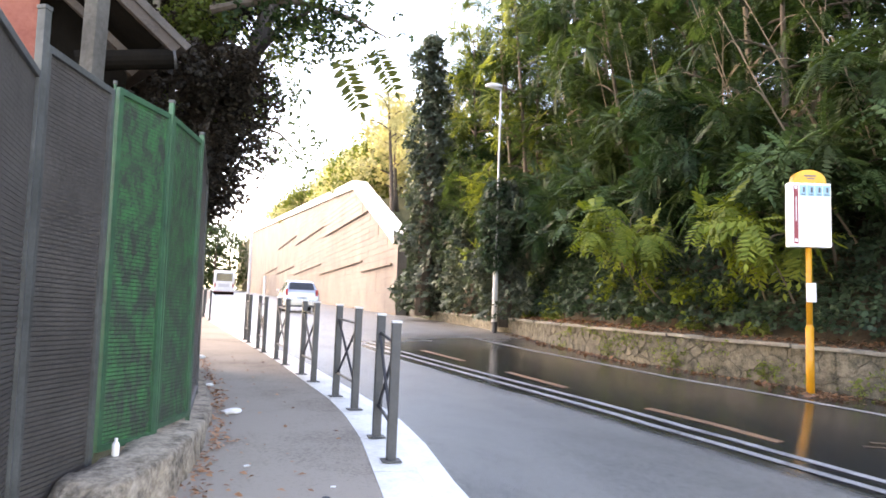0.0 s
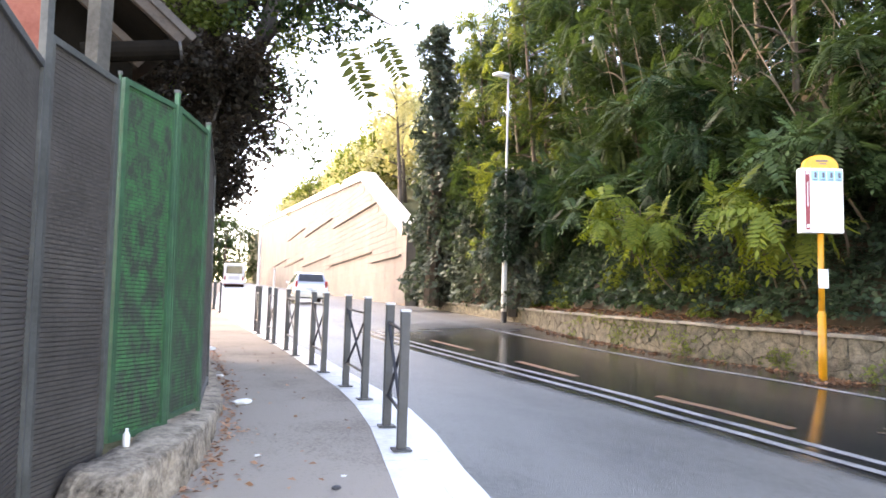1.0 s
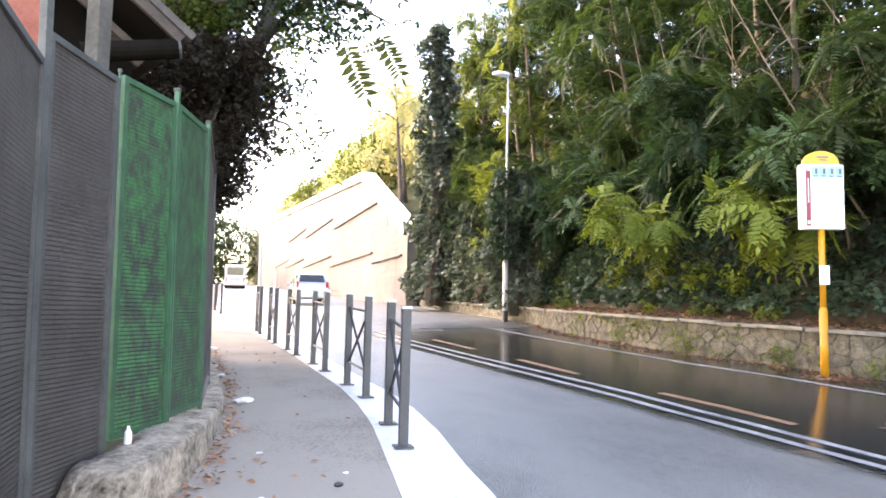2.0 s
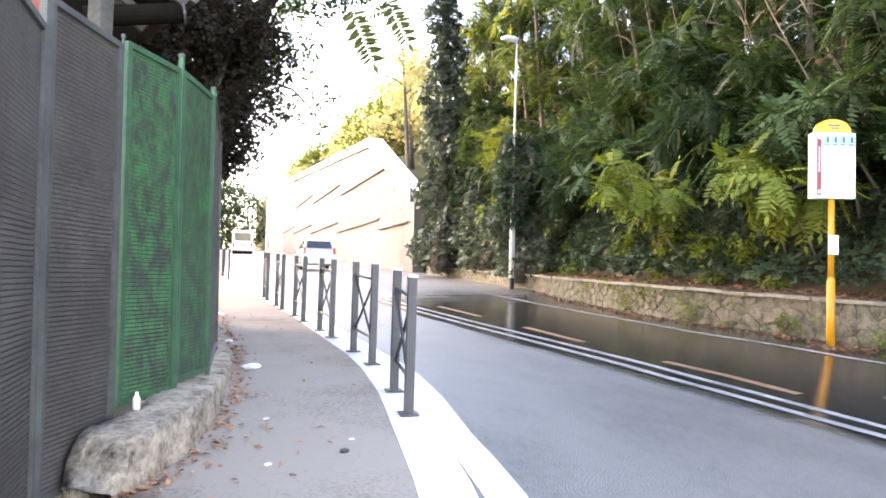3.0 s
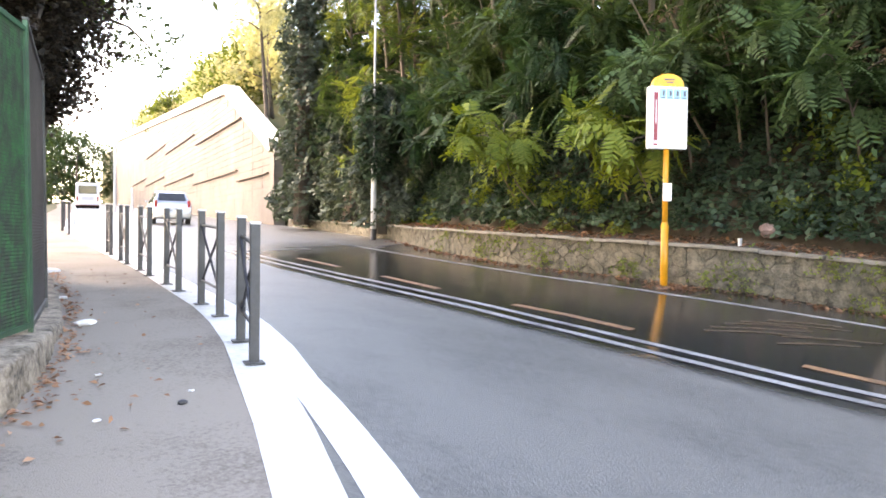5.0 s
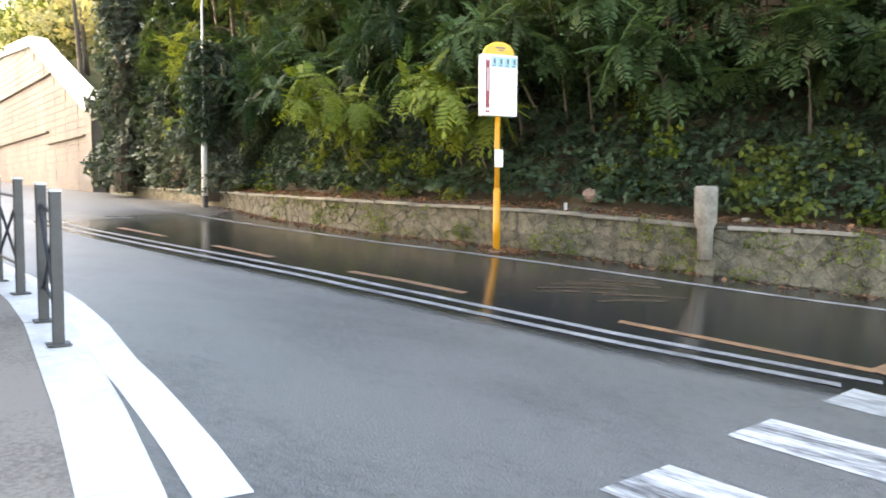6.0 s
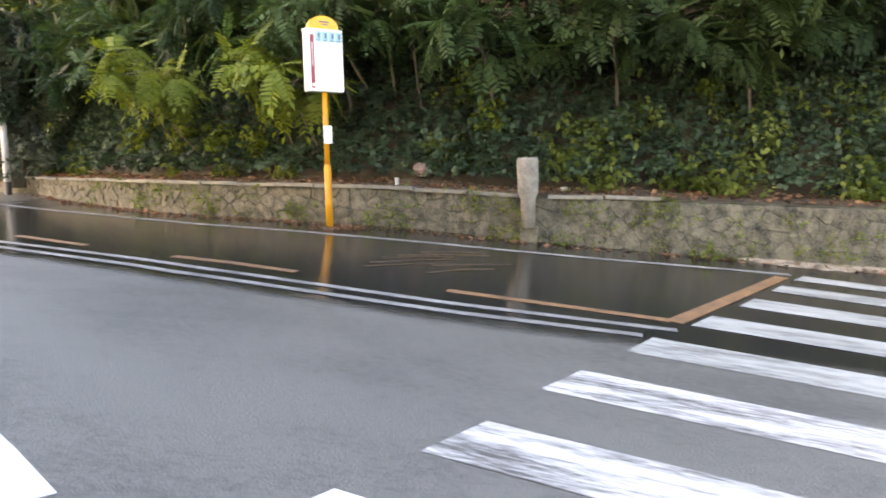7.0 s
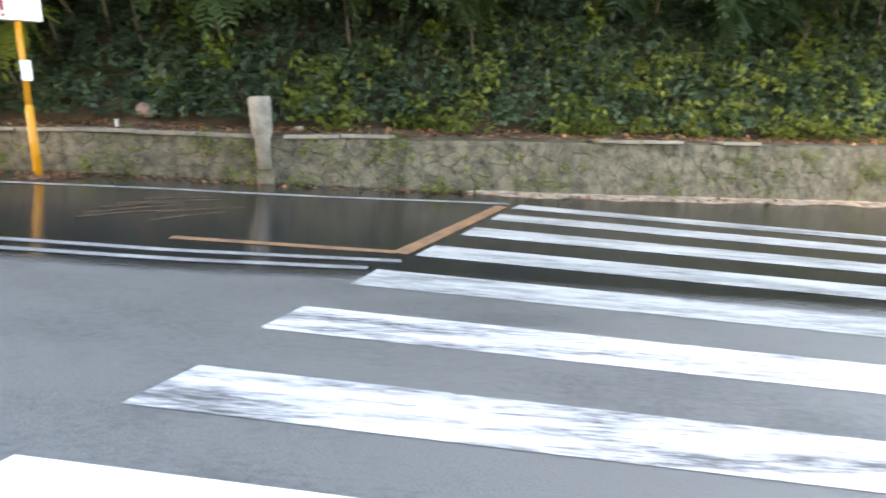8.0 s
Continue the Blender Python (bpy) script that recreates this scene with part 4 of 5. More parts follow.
def car():
    x, y = 16.0, 34.0
    way = Vector((0.32, 0.947))
    ob = thing("car", "silver five-door hatchback driving away up the street", "car", Matrix.Translation((x, y, ground_z(x, y) + 0.01)) @ Matrix.Rotation(math.atan2(way.y, way.x), 4, "Z") @ Matrix.Rotation(-0.04, 4, "Y"))
    side = [(-1.9, 0.35), (-1.93, 0.62), (-1.86, 0.95), (-1.72, 1.12), (-1.45, 1.46), (-1.0, 1.53), (-0.2, 1.53), (0.35, 1.45), (1.1, 1.04), (1.55, 0.93), (1.85, 0.72), (1.92, 0.5), (1.88, 0.28), (0, 0.22), (-1.8, 0.26)]
    rows = []
    for w in (-0.84, -0.8, -0.4, 0, 0.4, 0.8, 0.84):
        ring = []
        for a, h in side:
            pull = max(0, h - 0.95) * 0.42 * abs(w) / 0.84
            shrink = 0.97 if abs(w) > 0.82 else 1.0
            ring.append((a * shrink, w - math.copysign(pull, w) if w else 0, 0.25 + (h - 0.25) * shrink))
        rows.append(ring)
    bm = sheet(rows, close=True)
    bm.verts.ensure_lookup_table()
    n = len(side)
    bm.faces.new([bm.verts[i] for i in range(n)])
    bm.faces.new([bm.verts[6 * n + i] for i in range(n - 1, -1, -1)])
    bm.normal_update()
    bmesh.ops.recalc_face_normals(bm, faces=bm.faces[:])
    body = part("body", bm, SILVER, ob, smooth=False)
    part("rear_window", sheet([[(-1.755, w * 0.62, 1.1), (-1.475, w * 0.55, 1.44)] for w in (-1, -0.3, 0.3, 1)]), GLASS_DARK, body)
    part("windscreen", sheet([[(1.07, w * 0.68, 1.085), (0.42, w * 0.57, 1.43)] for w in (-1, -0.3, 0.3, 1)]), GLASS_DARK, body)
    for s in (-1, 1):
        part("side_window", sheet([[(-1.3, s * 0.81, 1.0), (0.85, s * 0.81, 1.02)], [(-1.25, s * 0.645, 1.4), (0.25, s * 0.645, 1.42)]]), GLASS_DARK, body)
        part("tail_light", box((0.1, 0.13, 0.34), (-1.84, s * 0.72, 0.95), bevel=0.02), RED_LENS, body)
        part("headlight", box((0.16, 0.3, 0.14), (1.76, s * 0.62, 0.78), bevel=0.02), WHITE, body)
        part("mirror", box((0.1, 0.14, 0.1), (0.75, s * 0.93, 1.02), bevel=0.02), SILVER, body)
        for wx in (-1.2, 1.22):
            wheel(ob, wx, s * 0.76, 0.3, 0.19)
    part("bumper", box((0.16, 1.6, 0.26), (-1.9, 0, 0.45), bevel=0.04), SILVER, body)
    part("plate", box((0.02, 0.5, 0.11), (-1.955, 0, 0.74), bevel=0.003), WHITE, body)


def bus():
    x, y = 31.5, 89.0
    way = Vector((0.327, 0.945))
    ob = thing("bus", "white city bus far up the street, seen from behind", "bus", Matrix.Translation((x, y, ground_z(x, y))) @ Matrix.Rotation(math.atan2(way.y, way.x), 4, "Z"))
    body = part("body", box((10.5, 2.5, 2.6), (5.2, 0, 1.68), bevel=0.16), BUS_WHITE, ob)
    part("rear_window", box((0.04, 1.9, 0.95), (-0.06, 0, 2.15), bevel=0.015), GLASS_DARK, body)
    part("bumper", box((0.14, 2.44, 0.3), (-0.04, 0, 0.55), bevel=0.04), BUS_WHITE, body)
    part("engine_grille", box((0.03, 1.3, 0.4), (-0.055, 0, 1.15), bevel=0.01), GREY_INK, body)
    for s in (-1, 1):
        part("tail_light", box((0.05, 0.16, 0.5), (-0.06, s * 1.08, 1.1), bevel=0.01), RED_LENS, body)
        part("side_window", box((8.6, 0.03, 0.95), (5.4, s * 1.255, 2.05), bevel=0.01), GLASS_DARK, body)
        part("mirror", box((0.1, 0.2, 0.4), (10.3, s * 1.4, 2.1), bevel=0.02), BAR_DARK, body)
        for wx in (2.6, 8.0):
            wheel(ob, wx, s * 1.1, 0.48, 0.28)
    part("skirt", box((10.3, 2.4, 0.14), (5.2, 0, 0.38), bevel=0.02), BUS_RED, body)


car(), bus()


# ---- plants ----
def limb_points(a, b, bow, n=5):
    a, b = Vector(a), Vector(b)
    return [a.lerp(b, i / n) + Vector(bow) * math.sin(math.pi * i / n) for i in range(n + 1)]


def tree(name, label, foot, lean, tall, girth, crown, form, leaf, count, size, bark, seed, limbs=7, low=0.35, droop=0.4, group="", trunk_to=1.0, facing=(0, 0, 0)):
    """A tapered, bowed trunk with limbs, and a crown of leaf clumps round the limbs' ends. crown: radii of the crown."""
    rnd = random.Random(seed)
    x, y, z = foot
    ob = thing(name, label, "tree", pose(x, y, z), group=group)
    tip = Vector((lean[0], lean[1], tall * trunk_to))
    spine = limb_points((0, 0, -0.3), tip, (rnd.uniform(-0.25, 0.25), rnd.uniform(-0.25, 0.25), 0), 7)
    part("trunk", tube(spine, [girth * (1 - 0.11 * i) for i in range(8)], 9), bark, ob, smooth=True)
    centres = []
    for k in range(limbs):
        s = low + (1 - low) * (k + rnd.random() * 0.7) / limbs
        start = spine[0].lerp(tip, min(s, 0.98))
        i = min(6, int(s * 7))
        start = spine[i].lerp(spine[i + 1], s * 7 - i) if s < 1 else tip
        a = k * 2.4 + rnd.uniform(-0.5, 0.5)
        shrink = math.sin(math.pi * min(1, 0.25 + 0.7 * (s - low) / (1 - low + 1e-6))) * 0.6 + 0.4
        end = start + Vector((math.cos(a) * crown[0] * shrink, math.sin(a) * crown[1] * shrink, rnd.uniform(0.1, 0.8) * crown[2] * 0.5))
        end += Vector(facing) * rnd.uniform(0.3, 1.0)
        r = girth * (1 - 0.75 * s) * 0.55 + 0.008
        part("limb", tube(limb_points(start, end, (0, 0, rnd.uniform(0.05, 0.4)), 4), [r, r * 0.8, r * 0.6, r * 0.42, r * 0.25], 6), bark, ob, smooth=True)
        centres += [(start.lerp(end, 0.55), 0.75), (end, 1.0)]
    centres.append((tip, 1.0))
    per = max(1, count // len(centres))
    places, ways = [], []
    for c, w in centres:
        d = rng.normal(size=(per, 3))
        d /= np.linalg.norm(d, axis=1)[:, None]
        reach = rng.uniform(0.15, 1.0, per) ** 0.6
        rad = np.array(crown) * 0.42 * w
        places.append(np.array(c) + d * reach[:, None] * rad * (0.7 + 0.6 * rng.random((per, 1))))
        ways.append(d)
    places, ways = np.concatenate(places), np.concatenate(ways)
    stir = np.random.default_rng(seed)
    ways = (ways + stir.normal(size=ways.shape) * 0.55) * (1, 1, 0.55)
    keep = places[:, 2] > 0.15
    if form in (FROND, FROND_BROAD):
        some = np.flatnonzero(keep)[::8]
        mats = whorl_frames(places[some], ways[some], size, 8, droop)
    else:
        mats = frames_at(places[keep], ways[keep], size, droop, 0.5)
    me = swarm("crown", *form, mats, leaf)
    crown_ob = new("crown", me)
    crown_ob.parent = ob
    return ob


def scatter(name, label, category, form, leaf, places, ways, size, droop=0.2, spread=0.7):
    return tagged(new(name, swarm(name, *form, frames_at(np.asarray(places), np.asarray(ways), size, droop, spread), leaf)), label, category, "", "stuff")


def bank_place(y, s, up=0.0):
    return np.array([wall_x(y) + s, y, bank_z(s, y) + up])


def build_ivy():
    pts, ways = [], []
    for _ in range(34000):
        y = rng.uniform(-13, 28)
        s = rng.uniform(0.95, 3.4)
        bulge = 0.35 * noise.noise(Vector((y * 0.9, s * 2.0, 5)))
        pts.append(bank_place(y, s) + np.array([-0.12 - bulge * 0.5 - 0.25 * rng.random(), 0, 0.08 + 0.1 * rng.random()]))
        ways.append((-0.9, -0.25, 0.1))
    scatter("ivy", "dense dark ivy hanging over the bank", "ivy", IVY, LEAF_IVY, pts, ways, 0.22, 0.5, 0.6)
    # paler low growth in tufts along the wall's top
    pts, ways = [], []
    for k in range(145):
        if k % 4 and k < 125 and rng.random() < (0.35 if k < 75 else 0.6):
            continue
        y, s = rng.uniform(-10, 20) if k < 125 else rng.uniform(-6, 3), rng.uniform(0.6, 1.6) if k < 75 or k > 124 else rng.uniform(1.3, 2.8)
        c, r = bank_place(y, s), rng.uniform(0.15, 0.45) * (1.2 if y < 2.5 else 0.55)
        for _ in range(int(120 * r)):
            d = rng.normal(size=3)
            pts.append(c + np.array([d[0] * r * 0.4 - 0.15, d[1] * r * 0.7, abs(d[2]) * r * 0.55]))
            ways.append((-0.6, -0.2, 0.6))
    scatter("low_growth", "pale green weeds along the top of the wall", "weeds", SPRIG, LEAF_LIT, pts, ways, 0.22, 0.1, 0.8)
    pts, ways = [], []
    for y, s, r in ((3.1, 1.9, 0.4), (2.7, 1.5, 0.3), (-3.3, 2.1, 0.22), (-4.6, 2.6, 0.28), (-6.1, 2.3, 0.3), (-0.6, 1.9, 0.25), (-7.6, 1.8, 0.3), (8.2, 1.3, 0.3), (9.4, 1.3, 0.25), (7.2, 1.2, 0.22), (11.2, 1.3, 0.25)):
        for _ in range(int(200 * r)):
            pts.append(bank_place(y, s) + rng.normal(size=3) * (0.12, r * 0.6, r * 0.55) + (-0.3, 0, 0.15))
            ways.append((-0.7, -0.2, 0.3))
    scatter("bright_growth", "bright yellow-green creeper patches among the ivy", "creeper", SPRIG, LEAF_BRIGHT, pts, ways, 0.22, 0.3, 0.7)
    pts, ways = [], []
    for k in range(70):
        y, u = rng.uniform(-9, 4) if k > 25 else rng.uniform(4, 12), rng.random()
        x = wall_x(y)
        c = np.array([x - 0.03, y, ground_z(x, y) + 0.1 + 0.75 * u * (wall_top(y) - ground_z(x, y))])
        for _ in range(int(rng.uniform(5, 26))):
            pts.append(c + rng.normal(size=3) * (0.05, 0.13, 0.09))
            ways.append((-0.8, 0, -0.2))
    scatter("wall_weeds", "small weeds growing out of the stone wall", "weeds", SPRIG, LEAF_LIT, pts, ways, 0.1, 0.4, 0.8)
    # brown litter on the wall's top and at its foot
    pts, ways = [], []
    for _ in range(3800):
        y = rng.uniform(-10, 24)
        pts.append(bank_place(y, rng.uniform(0.06, 0.85) ** 1.0, 0.025))
        ways.append(rng.normal(size=3) * (1, 1, 0.1))
    for _ in range(900):
        y = rng.uniform(-9, 16)
        x = wall_x(y) - abs(rng.normal()) * 0.14 - 0.08
        pts.append(np.array([x, y, ground_z(x, y) + 0.015]))
        ways.append(rng.normal(size=3) * (1, 1, 0.05))
    scatter("leaf_litter", "fallen brown leaves along the wall", "fallen leaves", ([(0, 0, 0), (0.3, 0.5, 0.06), (0, 1, 0), (-0.3, 0.5, 0.1)], [(0, 1, 2, 3)]), LITTER, pts, ways, 0.09, 0.0, 0.1)
    pts, ways = [], []
    for _ in range(640):
        y = 2.95 + 8 * rng.random() ** 1.9
        x = plinth_x(y) + abs(rng.normal()) * (0.08 if rng.random() < 0.88 else 0.5) + 0.03
        pts.append(np.array([x, y, ground_z(x, y) + 0.135]))
        ways.append(rng.normal(size=3) * (1, 1, 0.05))
    leaf = ([(0, 0, 0), (0.24, 0.5, 0.1), (0, 1, 0), (-0.24, 0.5, 0.16)], [(0, 1, 2, 3)])
    scatter("pavement_leaves", "dry reddish leaves blown against the plinth", "fallen leaves", leaf, LITTER_RED, pts, ways, 0.05, 0.0, 0.1)
    pts, ways = [], []
    for _ in range(150):
        x, y = 10.14 + rng.normal() * 0.2, 4.6 + rng.normal() * 0.22
        pts.append(np.array([x, y, ground_z(x, y) + 0.02]))
        ways.append(rng.normal(size=3) * (1, 1, 0.1))
    scatter("pole_litter", "dead leaves heaped at the bus stop's foot", "fallen leaves", leaf, LITTER, pts, ways, 0.08, 0.0, 0.1)
    pts, ways = [], []
    for cx, cy in ((10.58, 4.3), (10.6, 2.15), (10.72, 1.3), (11.0, -0.6)):
        for _ in range(22):
            pts.append(np.array([cx, cy, ground_z(cx, cy) + 0.08]) + rng.normal(size=3) * (0.07, 0.14, 0.07))
            ways.append((-0.5, -0.1, 0.5))
    scatter("foot_weeds", "yellow-green weeds at the foot of the wall", "weeds", SPRIG, LEAF_LIT, pts, ways, 0.13, 0.1, 0.8)


def ivy_column(name, label, x, y, z0, z1, r, seed, count, size):
    rnd = np.random.default_rng(seed)
    ob = thing(name, label, "tree", pose(x, y, z0))
    tall = z1 - z0
    part("trunk", tube([(0, 0, -0.3), (0.1, 0, tall * 0.5), (0, 0.1, tall)], [r * 0.35, r * 0.25, r * 0.08], 9), BARK, ob)
    h = rnd.random(count) ** 0.9 * tall
    a = rnd.random(count) * math.tau
    rr = r * (1 - 0.45 * h / tall) * (0.8 + 1.3 * np.array([noise.noise(Vector((math.cos(q), math.sin(q), p * 0.7 + seed))) for q, p in zip(a, h)])) * rnd.uniform(0.7, 1.1, count)
    pts = np.stack([rr * np.cos(a), rr * np.sin(a), h], 1)
    ways = np.stack([np.cos(a), np.sin(a), np.zeros(count)], 1)
    crown = new("crown", swarm("crown", *IVY, frames_at(pts, ways, size, 0.7, 0.5), IVY_PALE))
    crown.parent = ob


def build_right_plants():
    rnd = random.Random(21)
    kinds = ((LEAF_DEEP, "dense dark green tree of heaven on the bank"), (LEAF_MID, "leafy green tree of heaven on the bank"), (LEAF_LIT, "sunlit yellow-green tree of heaven on the bank"))
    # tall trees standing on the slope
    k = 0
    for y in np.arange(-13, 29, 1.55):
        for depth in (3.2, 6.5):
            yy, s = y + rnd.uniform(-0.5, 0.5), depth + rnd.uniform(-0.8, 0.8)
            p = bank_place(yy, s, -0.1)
            # sun on the crowns past y 7.5 is put into their leaf colour
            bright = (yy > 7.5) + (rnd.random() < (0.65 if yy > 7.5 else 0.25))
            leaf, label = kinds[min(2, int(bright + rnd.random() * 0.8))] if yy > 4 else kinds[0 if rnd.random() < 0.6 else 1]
            tall = (rnd.uniform(5.5, 8.0) if depth < 5 else rnd.uniform(6.5, 9.5)) + (2.5 if yy > 15 else 0)
            open_gap = depth < 5 and 3.2 < yy < 8.2
            count = 230 if open_gap else (500 if depth < 5 else 380) if yy > -4 else 180
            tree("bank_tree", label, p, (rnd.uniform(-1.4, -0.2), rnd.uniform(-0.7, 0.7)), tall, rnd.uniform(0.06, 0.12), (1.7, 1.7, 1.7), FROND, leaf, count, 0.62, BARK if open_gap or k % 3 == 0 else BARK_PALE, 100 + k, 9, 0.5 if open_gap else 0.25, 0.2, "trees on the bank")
            k += 1
    for y, s, tall, leaf in ((19.0, 2.0, 10.5, 2), (21.6, 2.6, 11.5, 1), (23.6, 2.2, 10.0, 2), (25.5, 3.2, 12.0, 2)):
        tree("bank_tree", "tall slender yellow-green tree on the bank", bank_place(y, s, -0.1), (-0.9, 0.3), tall, 0.11, (1.5, 1.5, 2.2), FROND, kinds[leaf][0], 420, 0.62, BARK, 700 + k, 10, 0.35, 0.15, "trees on the bank")
        k += 1
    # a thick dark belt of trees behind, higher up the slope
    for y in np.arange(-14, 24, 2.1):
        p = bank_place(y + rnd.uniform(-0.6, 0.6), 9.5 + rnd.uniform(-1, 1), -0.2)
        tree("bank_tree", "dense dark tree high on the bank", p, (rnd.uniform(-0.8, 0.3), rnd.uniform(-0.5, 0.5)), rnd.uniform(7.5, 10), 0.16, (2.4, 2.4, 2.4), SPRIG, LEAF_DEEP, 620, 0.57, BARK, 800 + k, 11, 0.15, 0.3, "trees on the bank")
        k += 1
    # low overhanging boughs along the front
    for y in np.arange(-11, 24, 1.25):
        p = bank_place(y + rnd.uniform(-0.4, 0.4), 1.9 + rnd.uniform(-0.2, 0.4), 0)
        leaf, label = kinds[0] if rnd.random() < 0.45 else kinds[1]
        tree("sapling", "leaning sapling with drooping feathered leaves", p, (-0.9, rnd.uniform(-0.5, 0.5)), rnd.uniform(2.0, 3.1), 0.03, (1.25, 1.3, 1.0), FROND, leaf, 340, 0.6, BARK, 300 + k, 6, 0.3, 0.3, "saplings on the bank")
        k += 1
    for y, tip, n in ((9.5, 3.8, 70), (8.7, 3.45, 60), (6.5, 3.5, 70), (5.9, 3.2, 56)):
        p = bank_place(y, 1.25, 0)
        tree("bright_sapling", "sapling with bright yellow-green feathered leaves", p, (-1.5, 0.0), tip - p[2], 0.022, (0.7, 0.85, 0.6), FROND_BROAD, LEAF_BRIGHT, n, 0.6, BARK_PALE, 500 + k, 5, 0.75, 0.7, "bright saplings")
        k += 1
    for y, tip, n in ((6.4, 4.4, 170), (5.4, 4.5, 100), (4.0, 4.7, 170), (2.8, 3.9, 130), (0.8, 4.0, 140), (-1.2, 3.9, 140), (10.8, 4.6, 140)):
        p = bank_place(y, 1.6, 0)
        tree("sapling", "leaning sapling with fresh green feathered leaves", p, (-1.05, rnd.uniform(-0.3, 0.3)), tip - p[2], 0.03, (0.9, 1.1, 0.6), FROND_BROAD, LEAF_FRESH if y > 2 else LEAF_MID, n, 0.58, BARK, 900 + k, 6, 0.65, 0.35, "saplings on the bank")
        k += 1
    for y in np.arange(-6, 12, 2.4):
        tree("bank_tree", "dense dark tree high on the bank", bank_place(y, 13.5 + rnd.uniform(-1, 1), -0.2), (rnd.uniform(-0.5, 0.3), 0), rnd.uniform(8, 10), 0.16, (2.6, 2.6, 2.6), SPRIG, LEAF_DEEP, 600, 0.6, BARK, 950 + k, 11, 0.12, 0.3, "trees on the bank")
        k += 1
    # bare pale stems leaning out of the undergrowth
    for y, s, dx, dy, tall in ((5.2, 2.4, -0.8, 1.6, 4.4), (6.6, 2.3, -0.4, 1.1, 4.2), (7.4, 2.6, -0.6, 0.9, 4.8), (4.2, 2.2, -0.6, 1.4, 3.8), (9.6, 3.0, -0.5, 0.6, 4.6), (12.2, 2.8, -0.4, 0.5, 5.0), (7.9, 2.2, -0.3, -0.5, 4.0),
                               (5.0, 1.9, -0.5, 1.9, 4.3), (5.9, 2.0, -0.3, -0.7, 3.9), (4.6, 1.8, -0.2, 0.4, 3.4), (10.6, 2.2, -0.3, 0.2, 5.2), (14.4, 2.4, -0.2, 0.6, 5.6)):
        tree("bare_stem", "thin pale stem with few leaves leaning out", bank_place(y, s, 0), (dx - 0.9, dy), tall, 0.028, (0.7, 0.7, 0.8), FROND, LEAF_MID, 24, 0.5, BARK_STEM, 600 + k, 5, 0.4, 0.5, "bare stems")
        k += 1
    ivy_column("ivy_tree", "tall trunk wrapped in dark ivy beside the brick wall", 17.62, 25.14, ground_z(17.62, 25.14) + 0.5, 14.0, 1.0, 5, 3400, 0.36)
    ivy_column("ivy_tree", "ivy-smothered stump at the top of the bank", 18.8, 23.5, 2.2, 6.4, 1.2, 8, 3000, 0.32)
    ivy_column("ivy_tree", "broad ivy-smothered thicket on the bank", 17.6, 21.6, 2.0, 5.4, 1.3, 9, 1600, 0.3)
    for y, s, tall in ((19.6, 0.8, 5.2), (21.4, 0.7, 5.6), (22.8, 0.8, 6.2)):
        tree("bank_tree", "yellow-green tree standing among the ivy", bank_place(y, s, -0.1), (-0.5, 0.1), tall, 0.06, (1.0, 1.0, 1.3), FROND, LEAF_LIT if y < 21 else LEAF_MID, 170, 0.55, BARK, 660 + k, 8, 0.3, 0.2, "trees on the bank")
        k += 1
    for y, s, tall in ((24.6, 1.6, 5.5), (22.4, 1.8, 5.0), (26.6, 1.8, 6.0)):
        tree("bank_tree", "dark bushy tree behind the ivy-clad trunks", bank_place(y, s, -0.1), (-0.2, 0.0), tall, 0.09, (1.3, 1.3, 1.4), SPRIG, LEAF_DEEP, 900, 0.36, BARK, 680 + k, 10, 0.1, 0.4, "trees on the bank")
        k += 1
    ivy_column("ivy_tree", "dark ivy-covered stump between the trunks", 18.55, 25.5, bank_z(0.2, 25.5) - 0.2, 5.4, 0.8, 11, 2000, 0.3)
    ivy_column("ivy_bush", "dark ivy bush round the lamp's pole", 15.5, 17.55, bank_z(0.1, 17.5), 6.2, 1.05, 6, 3000, 0.26)
    pts, ways = [], []
    lx, ly = 14.88, 17.13
    for _ in range(900):
        a, h = rng.random() * math.tau, rng.random()
        r = (0.18 + 0.42 * math.sin(math.pi * h) ** 0.7) * (0.5 + 0.5 * rng.random())
        pts.append((lx + r * math.cos(a), ly + r * math.sin(a), ground_z(lx, ly) + 1.95 + 2.9 * h))
        ways.append((math.cos(a), math.sin(a), 0))
    scatter("pole_ivy", "dark ivy wrapped round the lamp pole", "ivy", IVY, LEAF_IVY, pts, ways, 0.24, 0.6, 0.5)
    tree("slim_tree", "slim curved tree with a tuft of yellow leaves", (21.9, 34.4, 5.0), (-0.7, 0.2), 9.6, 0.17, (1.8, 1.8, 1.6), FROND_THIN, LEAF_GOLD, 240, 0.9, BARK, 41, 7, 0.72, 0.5)


